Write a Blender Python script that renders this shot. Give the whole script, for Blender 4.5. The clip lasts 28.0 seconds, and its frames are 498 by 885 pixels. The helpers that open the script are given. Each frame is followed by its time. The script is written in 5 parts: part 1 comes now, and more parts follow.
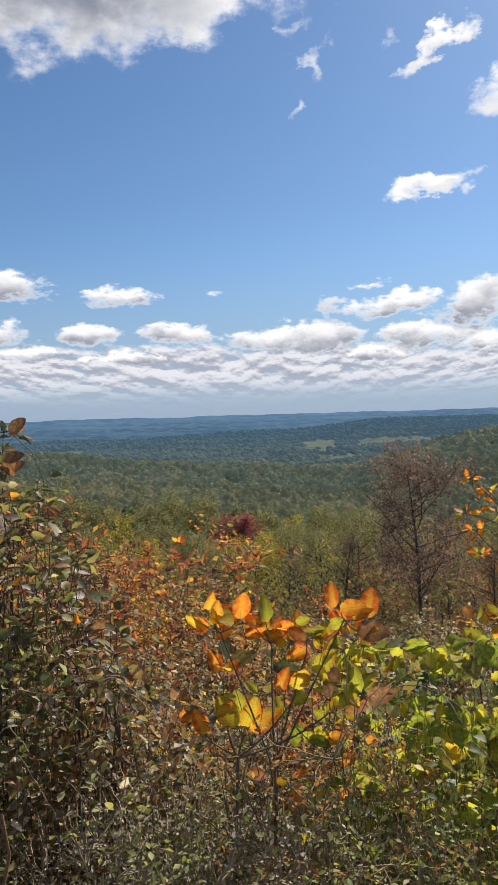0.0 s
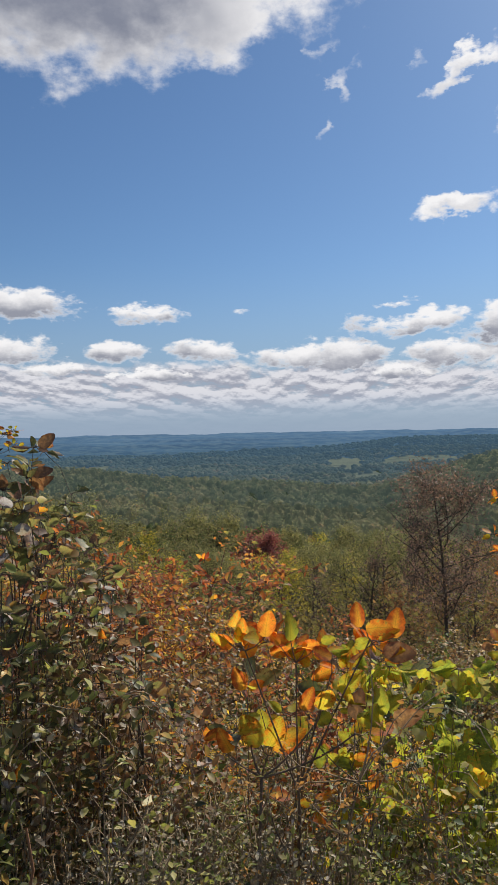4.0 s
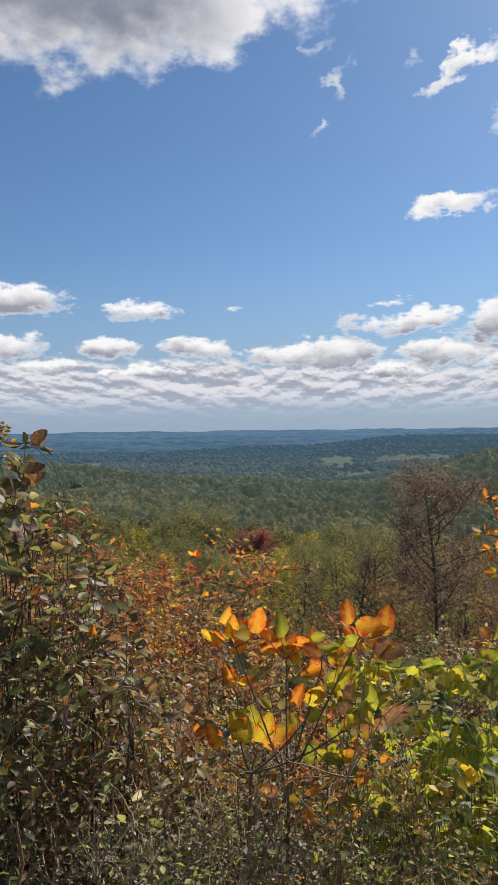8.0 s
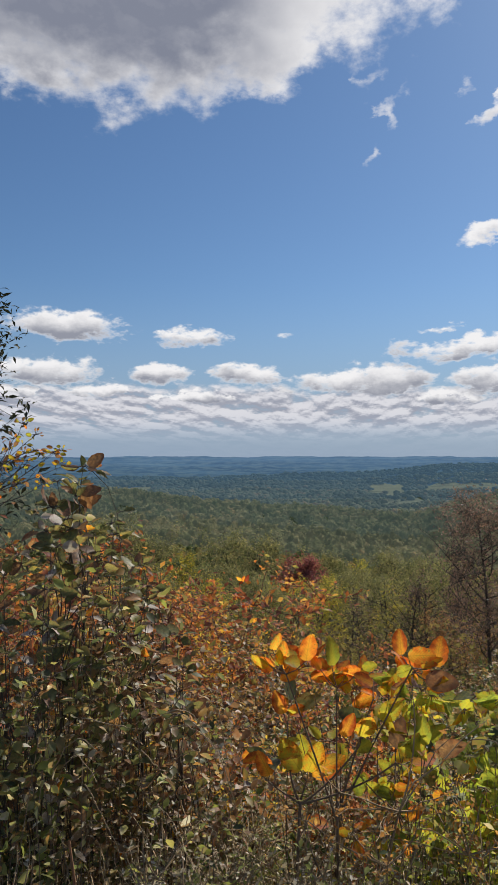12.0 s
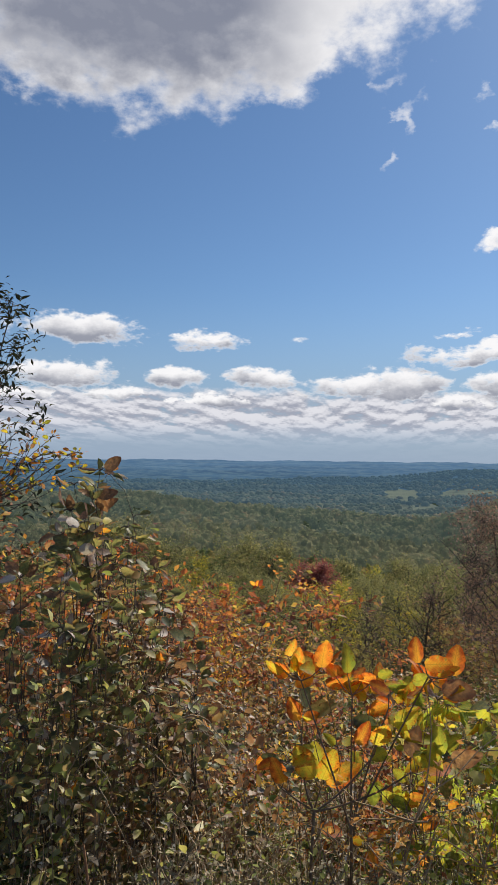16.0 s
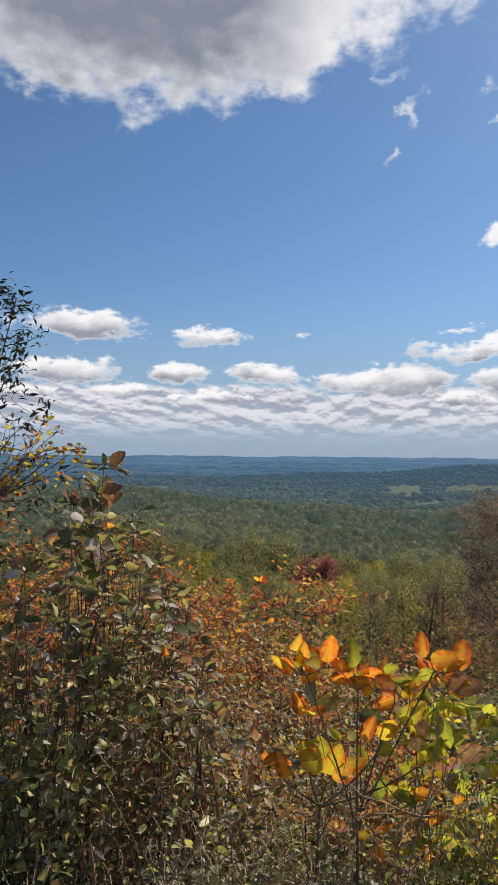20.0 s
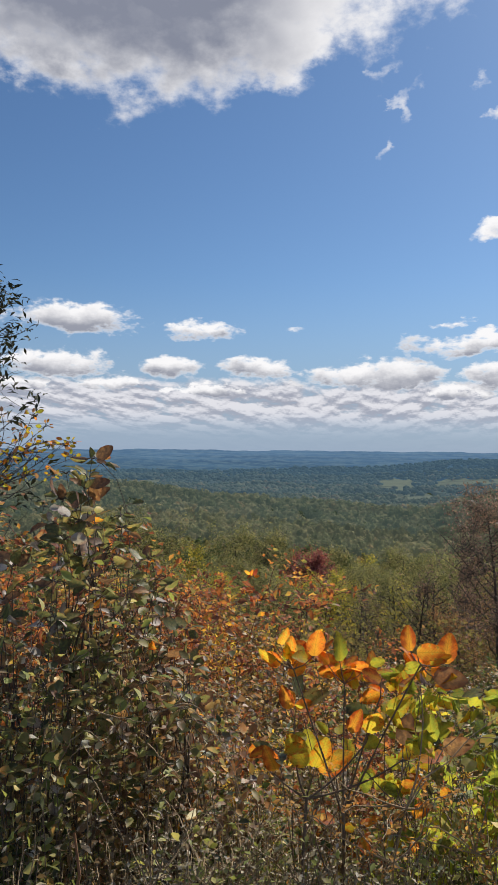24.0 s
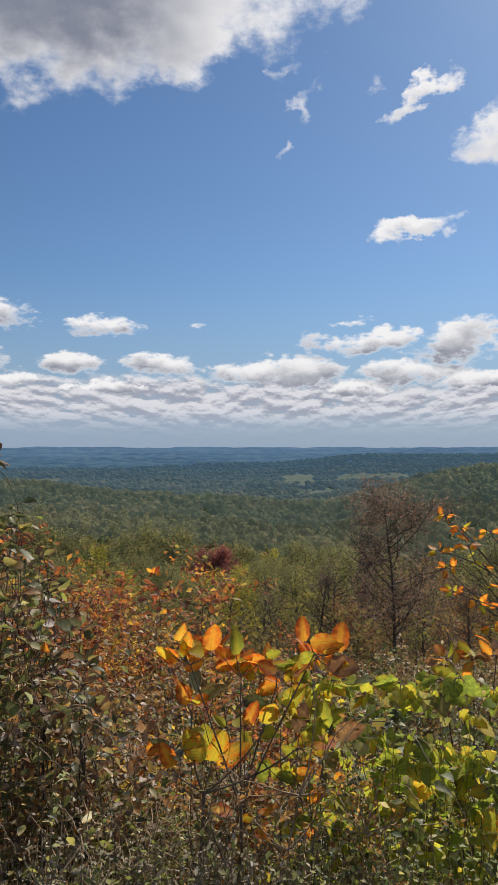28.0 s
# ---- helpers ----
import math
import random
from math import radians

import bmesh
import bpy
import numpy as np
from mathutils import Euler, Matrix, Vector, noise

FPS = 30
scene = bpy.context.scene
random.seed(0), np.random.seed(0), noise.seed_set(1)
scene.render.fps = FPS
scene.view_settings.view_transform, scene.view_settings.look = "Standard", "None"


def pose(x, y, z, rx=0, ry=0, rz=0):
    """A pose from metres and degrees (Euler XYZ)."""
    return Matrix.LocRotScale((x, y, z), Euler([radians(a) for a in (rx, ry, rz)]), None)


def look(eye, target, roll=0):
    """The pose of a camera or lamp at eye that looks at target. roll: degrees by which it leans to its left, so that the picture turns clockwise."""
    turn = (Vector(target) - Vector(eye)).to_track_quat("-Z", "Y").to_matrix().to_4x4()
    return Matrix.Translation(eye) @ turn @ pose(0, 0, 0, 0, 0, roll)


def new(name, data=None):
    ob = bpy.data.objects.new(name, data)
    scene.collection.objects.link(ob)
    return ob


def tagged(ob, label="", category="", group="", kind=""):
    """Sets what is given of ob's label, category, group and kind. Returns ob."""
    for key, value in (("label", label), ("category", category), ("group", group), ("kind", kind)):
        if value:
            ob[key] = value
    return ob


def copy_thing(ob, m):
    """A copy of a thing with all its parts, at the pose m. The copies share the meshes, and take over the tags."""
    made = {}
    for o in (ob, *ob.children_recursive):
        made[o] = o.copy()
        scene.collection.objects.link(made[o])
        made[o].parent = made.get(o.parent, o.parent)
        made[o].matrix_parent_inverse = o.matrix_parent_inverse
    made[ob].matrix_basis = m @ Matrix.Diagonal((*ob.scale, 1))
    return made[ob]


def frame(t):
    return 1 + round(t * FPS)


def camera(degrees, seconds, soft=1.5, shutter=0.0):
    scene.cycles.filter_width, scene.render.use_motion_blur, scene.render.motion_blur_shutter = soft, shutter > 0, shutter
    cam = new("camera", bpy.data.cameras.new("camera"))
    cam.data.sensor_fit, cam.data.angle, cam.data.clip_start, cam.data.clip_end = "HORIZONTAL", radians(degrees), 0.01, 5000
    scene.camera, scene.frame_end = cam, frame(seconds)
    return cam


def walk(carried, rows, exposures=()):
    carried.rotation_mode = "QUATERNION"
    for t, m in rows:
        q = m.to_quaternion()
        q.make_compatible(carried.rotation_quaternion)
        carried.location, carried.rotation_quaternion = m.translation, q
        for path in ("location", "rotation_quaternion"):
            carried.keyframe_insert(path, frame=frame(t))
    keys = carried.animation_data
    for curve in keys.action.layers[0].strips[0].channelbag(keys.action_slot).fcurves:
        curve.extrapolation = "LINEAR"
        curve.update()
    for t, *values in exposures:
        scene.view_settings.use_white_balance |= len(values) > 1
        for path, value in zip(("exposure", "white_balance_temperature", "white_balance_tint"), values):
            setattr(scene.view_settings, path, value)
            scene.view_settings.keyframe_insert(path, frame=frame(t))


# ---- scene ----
cam = camera(38.0, 28.0)
PATH = [
    (0.0, pose(0.0398, 0.0204, 1.6181, 87.758, 1.687, 1.597)),
    (0.5, pose(0.0397, 0.0204, 1.6178, 87.968, 1.778, 1.797)),
    (1.0, pose(0.0387, 0.0200, 1.6174, 88.138, 1.877, 1.909)),
    (1.5, pose(0.0357, 0.0195, 1.6177, 88.353, 1.676, 2.399)),
    (2.0, pose(0.0354, 0.0187, 1.6171, 88.470, 1.590, 2.796)),
    (2.5, pose(0.0338, 0.0182, 1.6185, 88.554, 1.456, 3.046)),
    (3.0, pose(0.0348, 0.0173, 1.6188, 88.749, 1.346, 3.405)),
    (3.5, pose(0.0336, 0.0161, 1.6194, 88.952, 1.181, 3.615)),
    (5.5, pose(0.0403, 0.0111, 1.6171, 89.615, 1.041, 3.004)),
    (6.0, pose(0.0408, 0.0101, 1.6176, 89.605, 0.906, 2.654)),
    (6.5, pose(0.0396, 0.0092, 1.6187, 89.532, 0.851, 2.435)),
    (7.0, pose(0.0390, 0.0082, 1.6181, 89.322, 0.811, 2.458)),
    (7.5, pose(0.0369, 0.0069, 1.6191, 89.157, 0.690, 2.661)),
    (8.0, pose(0.0368, 0.0052, 1.6189, 88.979, 0.732, 3.004)),
    (8.5, pose(0.0326, 0.0030, 1.6199, 89.044, 0.567, 3.348)),
    (9.0, pose(0.0292, -0.0000, 1.6224, 89.199, 0.489, 3.996)),
    (9.5, pose(0.0290, -0.0033, 1.6243, 89.299, 0.398, 4.626)),
    (10.0, pose(0.0302, -0.0065, 1.6228, 89.553, 0.262, 5.350)),
    (10.5, pose(0.0318, -0.0092, 1.6213, 89.907, 0.230, 6.222)),
    (11.0, pose(0.0308, -0.0111, 1.6192, 90.165, 0.173, 6.358)),
    (11.5, pose(0.0290, -0.0125, 1.6182, 90.626, 0.135, 6.570)),
    (12.0, pose(0.0255, -0.0134, 1.6191, 91.055, 0.031, 6.866)),
    (12.5, pose(0.0254, -0.0137, 1.6204, 91.366, -0.025, 7.141)),
    (14.5, pose(0.0234, -0.0125, 1.6226, 91.410, -0.336, 7.758)),
    (15.0, pose(0.0163, -0.0116, 1.6250, 91.322, -0.435, 7.929)),
    (15.5, pose(0.0164, -0.0109, 1.6248, 91.305, -0.524, 7.973)),
    (16.0, pose(0.0159, -0.0103, 1.6222, 91.356, -0.605, 7.984)),
    (16.5, pose(0.0184, -0.0097, 1.6215, 91.270, -0.714, 8.017)),
    (17.0, pose(0.0229, -0.0089, 1.6220, 91.272, -0.728, 8.076)),
    (17.5, pose(0.0241, -0.0082, 1.6215, 91.257, -0.595, 8.169)),
    (18.0, pose(0.0209, -0.0074, 1.6206, 91.254, -0.565, 8.186)),
    (18.5, pose(0.0177, -0.0062, 1.6200, 91.253, -0.448, 8.287)),
    (19.0, pose(0.0113, -0.0047, 1.6187, 91.156, -0.559, 8.337)),
    (19.5, pose(0.0125, -0.0034, 1.6153, 91.105, -0.436, 8.305)),
    (20.0, pose(0.0103, -0.0022, 1.6173, 91.029, -0.479, 8.248)),
    (20.5, pose(0.0147, -0.0012, 1.6210, 91.006, -0.525, 8.269)),
    (21.0, pose(0.0177, -0.0003, 1.6202, 90.901, -0.582, 8.194)),
    (21.5, pose(0.0117, 0.0003, 1.6192, 90.862, -0.710, 8.157)),
    (23.5, pose(0.0252, 0.0008, 1.6176, 90.626, -0.596, 7.770)),
    (24.0, pose(0.0242, 0.0007, 1.6186, 90.555, -0.537, 7.623)),
    (24.5, pose(0.0244, 0.0004, 1.6181, 90.444, -0.600, 7.352)),
    (25.0, pose(0.0289, 0.0002, 1.6179, 90.365, -0.498, 6.916)),
    (25.5, pose(0.0307, 0.0001, 1.6170, 90.426, -0.541, 6.538)),
    (26.0, pose(0.0338, 0.0003, 1.6173, 90.386, -0.569, 6.143)),
    (26.5, pose(0.0344, 0.0007, 1.6190, 90.327, -0.459, 5.849)),
    (27.0, pose(0.0333, 0.0009, 1.6183, 90.306, -0.282, 5.605)),
    (27.5, pose(0.0411, 0.0011, 1.6161, 90.301, -0.079, 3.577)),
    (28.0, pose(0.0506, 0.0013, 1.6161, 90.313, -0.000, 0.000)),
]
walk(cam, PATH, [(0.0, 0.34), (0.5, 0.2), (1.0, 0.14), (3.0, 0.1), (6.0, 0.2), (10.0, 0.18), (12.0, 0.09), (15.0, 0.18), (24.0, 0.2), (26.0, 0.22), (27.0, 0.13), (28.0, 0.1)])

# ---- light: sun ahead to the side, sky with cumulus ----
SUN_AZ, SUN_EL = 34.0, 42.0
sun = new("sun", bpy.data.lights.new("sun", "SUN"))
sun.data.energy, sun.data.angle, sun.data.color = 5.0, radians(0.6), (1.0, 0.93, 0.82)
sun.matrix_world = look((0, 0, 60), (-40 * math.sin(radians(SUN_AZ)), -40 * math.cos(radians(SUN_AZ)), 60 - 40 * math.tan(radians(SUN_EL))))
tagged(sun, kind="structure")


class Nodes:
    """Short hand for a node tree."""

    def __init__(self, tree):
        self.t = tree
        tree.nodes.clear()

    def add(self, kind, **props):
        n = self.t.nodes.new(kind)
        for k, v in props.items():
            if k == "op":
                n.operation = v
            elif k == "space":
                n.noise_dimensions = v
            elif k == "blend":
                n.blend_type = v
            elif k == "data":
                n.data_type = v
        return n

    def put(self, socket, value):
        if isinstance(value, bpy.types.NodeSocket):
            self.t.links.new(value, socket)
        else:
            socket.default_value = value

    def math(self, op, a, b=0.0, c=0.0, clamp=False):
        n = self.add("ShaderNodeMath", op=op)
        n.use_clamp = clamp
        for s, v in zip(n.inputs, (a, b, c)):
            self.put(s, v)
        return n.outputs[0]

    def smooth(self, v, lo, hi, a=0.0, b=1.0):
        n = self.t.nodes.new("ShaderNodeMapRange")
        n.interpolation_type = "SMOOTHSTEP"
        for s, x in zip(n.inputs, (v, lo, hi, a, b)):
            self.put(s, x)
        return n.outputs[0]

    def mix(self, f, a, b, blend="MIX"):
        n = self.add("ShaderNodeMix", data="RGBA", blend=blend)
        self.put(n.inputs[0], f)
        for s, v in zip((n.inputs[6], n.inputs[7]), (a, b)):
            self.put(s, (*v, 1.0) if isinstance(v, tuple) and len(v) == 3 else v)
        return n.outputs[2]

    def noise(self, vec, scale, detail=4.0, rough=0.55, space="3D"):
        n = self.add("ShaderNodeTexNoise", space=space)
        if vec is not None:
            self.put(n.inputs["Vector"], vec)
        for k, v in (("Scale", scale), ("Detail", detail), ("Roughness", rough)):
            self.put(n.inputs[k], v)
        return n.outputs[0]

    def join(self, x, y, z=0.0):
        n = self.t.nodes.new("ShaderNodeCombineXYZ")
        for s, v in zip(n.inputs, (x, y, z)):
            self.put(s, v)
        return n.outputs[0]

    def ramp(self, f, stops):
        n = self.t.nodes.new("ShaderNodeValToRGB")
        els = n.color_ramp.elements
        while len(els) < len(stops):
            els.new(0.5)
        for e, (p, c) in zip(els, stops):
            e.position, e.color = p, (*c, 1.0)
        self.put(n.inputs[0], f)
        return n.outputs[0]


world = bpy.data.worlds.new("sky")
scene.world = world
world.use_nodes = True
N = Nodes(world.node_tree)
SKY = 0.09
sky = N.t.nodes.new("ShaderNodeTexSky")
sky.sky_type, sky.sun_disc = "NISHITA", False
sky.sun_elevation, sky.sun_rotation = radians(SUN_EL), radians(SUN_AZ)
sky.altitude, sky.air_density, sky.dust_density, sky.ozone_density = 300, 1.0, 0.6, 2.0
where = N.t.nodes.new("ShaderNodeTexCoord").outputs["Generated"]
sep = N.t.nodes.new("ShaderNodeSeparateXYZ")
N.put(sep.inputs[0], where)
dx, dy, dz = sep.outputs
az = N.math("MULTIPLY", N.math("ARCTAN2", dx, dy), 57.2958)
el = N.math("MULTIPLY", N.math("ARCSINE", dz), 57.2958)
# single clouds: azimuth, elevation, half width, half height, lean
CLOUDS = [
    (-13.0, 38.4, 25.0, 13.8, 0.10), (-24, 29, 9, 3.5, 0.0), (-6, 30, 9, 4.0, 0.25), (4.5, 36.8, 13, 8.0, 0.25),
    (3.1, 27.2, 1.2, 1.8, 0.5), (5.1, 25.4, 0.9, 1.7, 0.6), (2.4, 22.4, 0.7, 0.8, 0.0), (9.5, 26.8, 0.9, 0.9, 0.3),
    (13.6, 25.2, 2.9, 1.1, 0.5), (19.0, 22.4, 4.0, 2.6, 0.3), (13.0, 16.5, 3.5, 0.85, 0.1),
    (-21.5, 9.9, 5.6, 1.5, -0.05), (-11.6, 9.5, 3.2, 0.9, 0.05), (-4.4, 9.3, 0.9, 0.35, 0.0),
    (9.4, 8.0, 4.6, 1.1, 0.08), (4.6, 8.2, 1.5, 0.9, 0.2), (16.5, 7.9, 4.0, 2.0, 0.1), (8.0, 9.6, 1.6, 0.35, 0.05),
    (-22.5, 6.4, 4.6, 1.3, 0), (-13.9, 6.3, 3.0, 1.0, 0), (-7.3, 6.5, 3.2, 1.0, 0), (2.5, 5.8, 6.5, 1.4, 0), (12.5, 5.6, 5.0, 1.1, 0), (-25, 4.7, 4.2, 0.8, 0), (-18.6, 4.9, 3.4, 0.75, 0), (-11, 4.6, 4.0, 0.8, 0.03), (-4.5, 5.0, 3.0, 0.7, 0), (8, 4.5, 4.4, 0.8, 0), (17, 4.9, 4.0, 0.9, 0), (1.5, 4.1, 3.6, 0.6, 0),
    (-45, 24, 14, 5, 0.1), (52, 28, 10, 4, 0.0), (80, 30, 20, 6, 0.1), (-90, 26, 18, 6, 0.0), (150, 30, 22, 7, 0.0), (-140, 34, 20, 8, 0.0), (36, 12, 6, 2, 0), (-38, 11, 6, 2, 0),
]
warp_at = N.join(N.math("MULTIPLY", az, 0.22), N.math("MULTIPLY", el, 0.34), 1.3)
warp_n = N.add("ShaderNodeTexNoise", space="3D")
for key, value in (("Vector", warp_at), ("Scale", 1.0), ("Detail", 5.0), ("Roughness", 0.62)):
    N.put(warp_n.inputs[key], value)
warp = N.t.nodes.new("ShaderNodeSeparateXYZ")
N.put(warp.inputs[0], warp_n.outputs["Color"])
warp_a = N.math("MULTIPLY", N.math("SUBTRACT", warp.outputs[0], 0.5), N.smooth(el, 5.0, 25.0, 4.5, 9.0))
warp_e = N.math("MULTIPLY", N.math("SUBTRACT", warp.outputs[1], 0.5), N.smooth(el, 5.0, 25.0, 2.2, 6.0))
az_w, el_w = N.math("ADD", az, warp_a), N.math("ADD", el, warp_e)


def shape_at(clouds, el_at):
    out = None
    for a0, e0, ra, re, lean in clouds:
        da = N.math("SUBTRACT", az_w, a0)
        de = N.math("SUBTRACT", N.math("SUBTRACT", el_at, e0), N.math("MULTIPLY", da, lean))
        u, v = N.math("DIVIDE", da, ra), N.math("DIVIDE", de, re)
        m = N.math("SUBTRACT", 1.0, N.math("ADD", N.math("MULTIPLY", u, u), N.math("MULTIPLY", v, v)))
        m = N.math("MULTIPLY", m, 2.2 if re > 8 else 0.42 if re * ra < 2.5 else 1.15)
        out = m if out is None else N.math("MAXIMUM", out, m)
    return out


small = [c for c in CLOUDS if c[3] < 3]
shape = shape_at(CLOUDS, el_w)
small_here, small_up = shape_at(small, el_w), shape_at(small, N.math("ADD", el_w, 0.45))
under = N.smooth(N.math("ADD", N.math("SUBTRACT", small_up, small_here), N.math("MULTIPLY", N.math("SUBTRACT", warp.outputs[2], 0.5), 1.6)), -0.6, 0.42)
# bank of cumulus low over the horizon, in the perspective of a flat layer
flat = N.math("ADD", dz, 0.06)


def bank_noise(lift):
    f = N.math("ADD", flat, lift)
    return N.noise(N.join(N.math("DIVIDE", dx, f), N.math("MULTIPLY", N.math("DIVIDE", dy, f), 0.33), 3.7), 2.8, 6.0, 0.58)


bank_n = bank_noise(0.0)


def fine_noise(lift):
    return N.noise(N.join(N.math("MULTIPLY", az, 0.8), N.math("MULTIPLY", N.math("ADD", el, lift), 1.7), 5.0), 1.0, 6.0, 0.6)


fine = fine_noise(0.0)
bank = N.math("ADD", N.smooth(el, 4.0, 7.2, 0.78, -0.6), N.math("MULTIPLY", N.math("SUBTRACT", bank_n, 0.5), 2.4))
bank = N.math("ADD", bank, N.math("MULTIPLY", N.math("SUBTRACT", fine, 0.5), 1.2))


def puff_noise(da, de, detail):
    return N.noise(N.join(N.math("MULTIPLY", N.math("ADD", az, da), 0.30), N.math("MULTIPLY", N.math("ADD", el, de), 0.46), 0.0), 1.0, detail, 0.57)


puff = puff_noise(0.0, 0.0, 9.0)
single = N.math("ADD", N.math("MINIMUM", shape, 1.7), N.math("MULTIPLY", N.math("SUBTRACT", puff, 0.53), N.smooth(el, 14.0, 24.0, 2.6, 2.0)))
single = N.math("ADD", single, N.math("MULTIPLY", N.math("SUBTRACT", fine, 0.5), N.smooth(el, 9.0, 20.0, 2.2, 0.35)))
density = N.math("MAXIMUM", single, bank)
cover = N.smooth(density, 0.0, N.smooth(el, 8.0, 22.0, 0.75, 0.95))
side = N.smooth(N.math("SUBTRACT", puff, puff_noise(0.35, 0.5, 6.0)), -0.10, 0.10)
bank_side = N.smooth(N.math("ADD", N.math("SUBTRACT", bank_n, bank_noise(0.008)), N.math("MULTIPLY", N.math("SUBTRACT", fine, fine_noise(0.22)), 0.6)), -0.15, 0.13)
low = N.smooth(N.math("SUBTRACT", bank, single), -0.15, 0.15)
thick = N.smooth(N.math("ADD", N.math("SUBTRACT", shape, N.math("MAXIMUM", small_here, 0.0)), N.math("MULTIPLY", N.math("SUBTRACT", puff_noise(0.4, 0.3, 1.0), 0.5), 0.9)), 0.1, 1.5)
thick = N.math("MULTIPLY", thick, N.smooth(az, -10.0, -1.0, 1.0, 0.32))
shade_up = N.math("MULTIPLY", thick, N.math("SUBTRACT", 1.02, N.math("MULTIPLY", side, 0.05)))
shade_up = N.math("MAXIMUM", shade_up, N.math("MULTIPLY", N.math("MULTIPLY", under, N.smooth(el, 9.0, 15.0, 1.0, 0.3)), N.smooth(single, 0.1, 0.9, 0.0, 0.9)), clamp=True)
shade_low = N.math("SUBTRACT", 0.82, N.math("MULTIPLY", bank_side, 0.80))
shade = N.math("ADD", N.math("MULTIPLY", low, shade_low), N.math("MULTIPLY", N.math("SUBTRACT", 1.0, low), shade_up), clamp=True)
grey, white = (2.3, 2.5, 3.2), (9.3, 9.2, 9.3)
white_low = N.mix(N.math("MULTIPLY", low, N.smooth(el, 4.5, 7.0, 0.9, 0.3)), white, (7.3, 7.3, 7.8))
cloud = N.mix(N.smooth(el, 0.5, 3.8, 0.75, 0.0), N.mix(shade, white_low, N.mix(low, grey, (2.7, 2.95, 3.8))), (4.1, 4.9, 6.2))
pure = N.mix(1.0, sky.outputs[0], (0.56, 0.72, 0.87), "MULTIPLY")
blue = N.mix(N.smooth(el, -1.0, 14.0, 0.9, 0.0), pure, (2.9, 3.8, 5.2))
final = N.mix(N.math("MULTIPLY", cover, N.smooth(el, 0.6, 3.0, 0.08, 1.0)), blue, cloud)
bg = N.t.nodes.new("ShaderNodeBackground")
N.put(bg.inputs[0], final)
bg.inputs[1].default_value = SKY
N.put(N.t.nodes.new("ShaderNodeOutputWorld").inputs[0], bg.outputs[0])


# ---- materials ----
def material(name):
    m = bpy.data.materials.new(name)
    m.use_nodes = True
    return m, Nodes(m.node_tree)


def surface(name, stops, scale=1.0, rough=0.85, bump=0.3, bump_scale=20.0, detail=6.0, gloss=0.3):
    """A rough surface with two scales of colour and a relief."""
    m, n = material(name)
    at = n.t.nodes.new("ShaderNodeTexCoord").outputs["Object"]
    big, fine = n.noise(at, scale, detail), n.noise(at, bump_scale, 4.0, 0.65)
    f = n.math("ADD", n.math("MULTIPLY", big, 0.65), n.math("MULTIPLY", fine, 0.35))
    p = n.t.nodes.new("ShaderNodeBsdfPrincipled")
    n.put(p.inputs["Base Color"], n.ramp(f, stops))
    p.inputs["Roughness"].default_value = rough
    p.inputs["Specular IOR Level"].default_value = gloss
    b = n.t.nodes.new("ShaderNodeBump")
    b.inputs["Strength"].default_value = bump
    n.put(b.inputs["Height"], fine)
    n.put(p.inputs["Normal"], b.outputs[0])
    n.put(n.t.nodes.new("ShaderNodeOutputMaterial").inputs[0], p.outputs[0])
    return m


def tree_tint(n, own):
    """A colour of its own for each tree, and a little for each clump of leaves."""
    a = n.t.nodes.new("ShaderNodeAttribute")
    a.attribute_name = "tint"
    return n.math("ADD", n.math("MULTIPLY", a.outputs["Fac"], 0.72), n.math("MULTIPLY", own, 0.28))


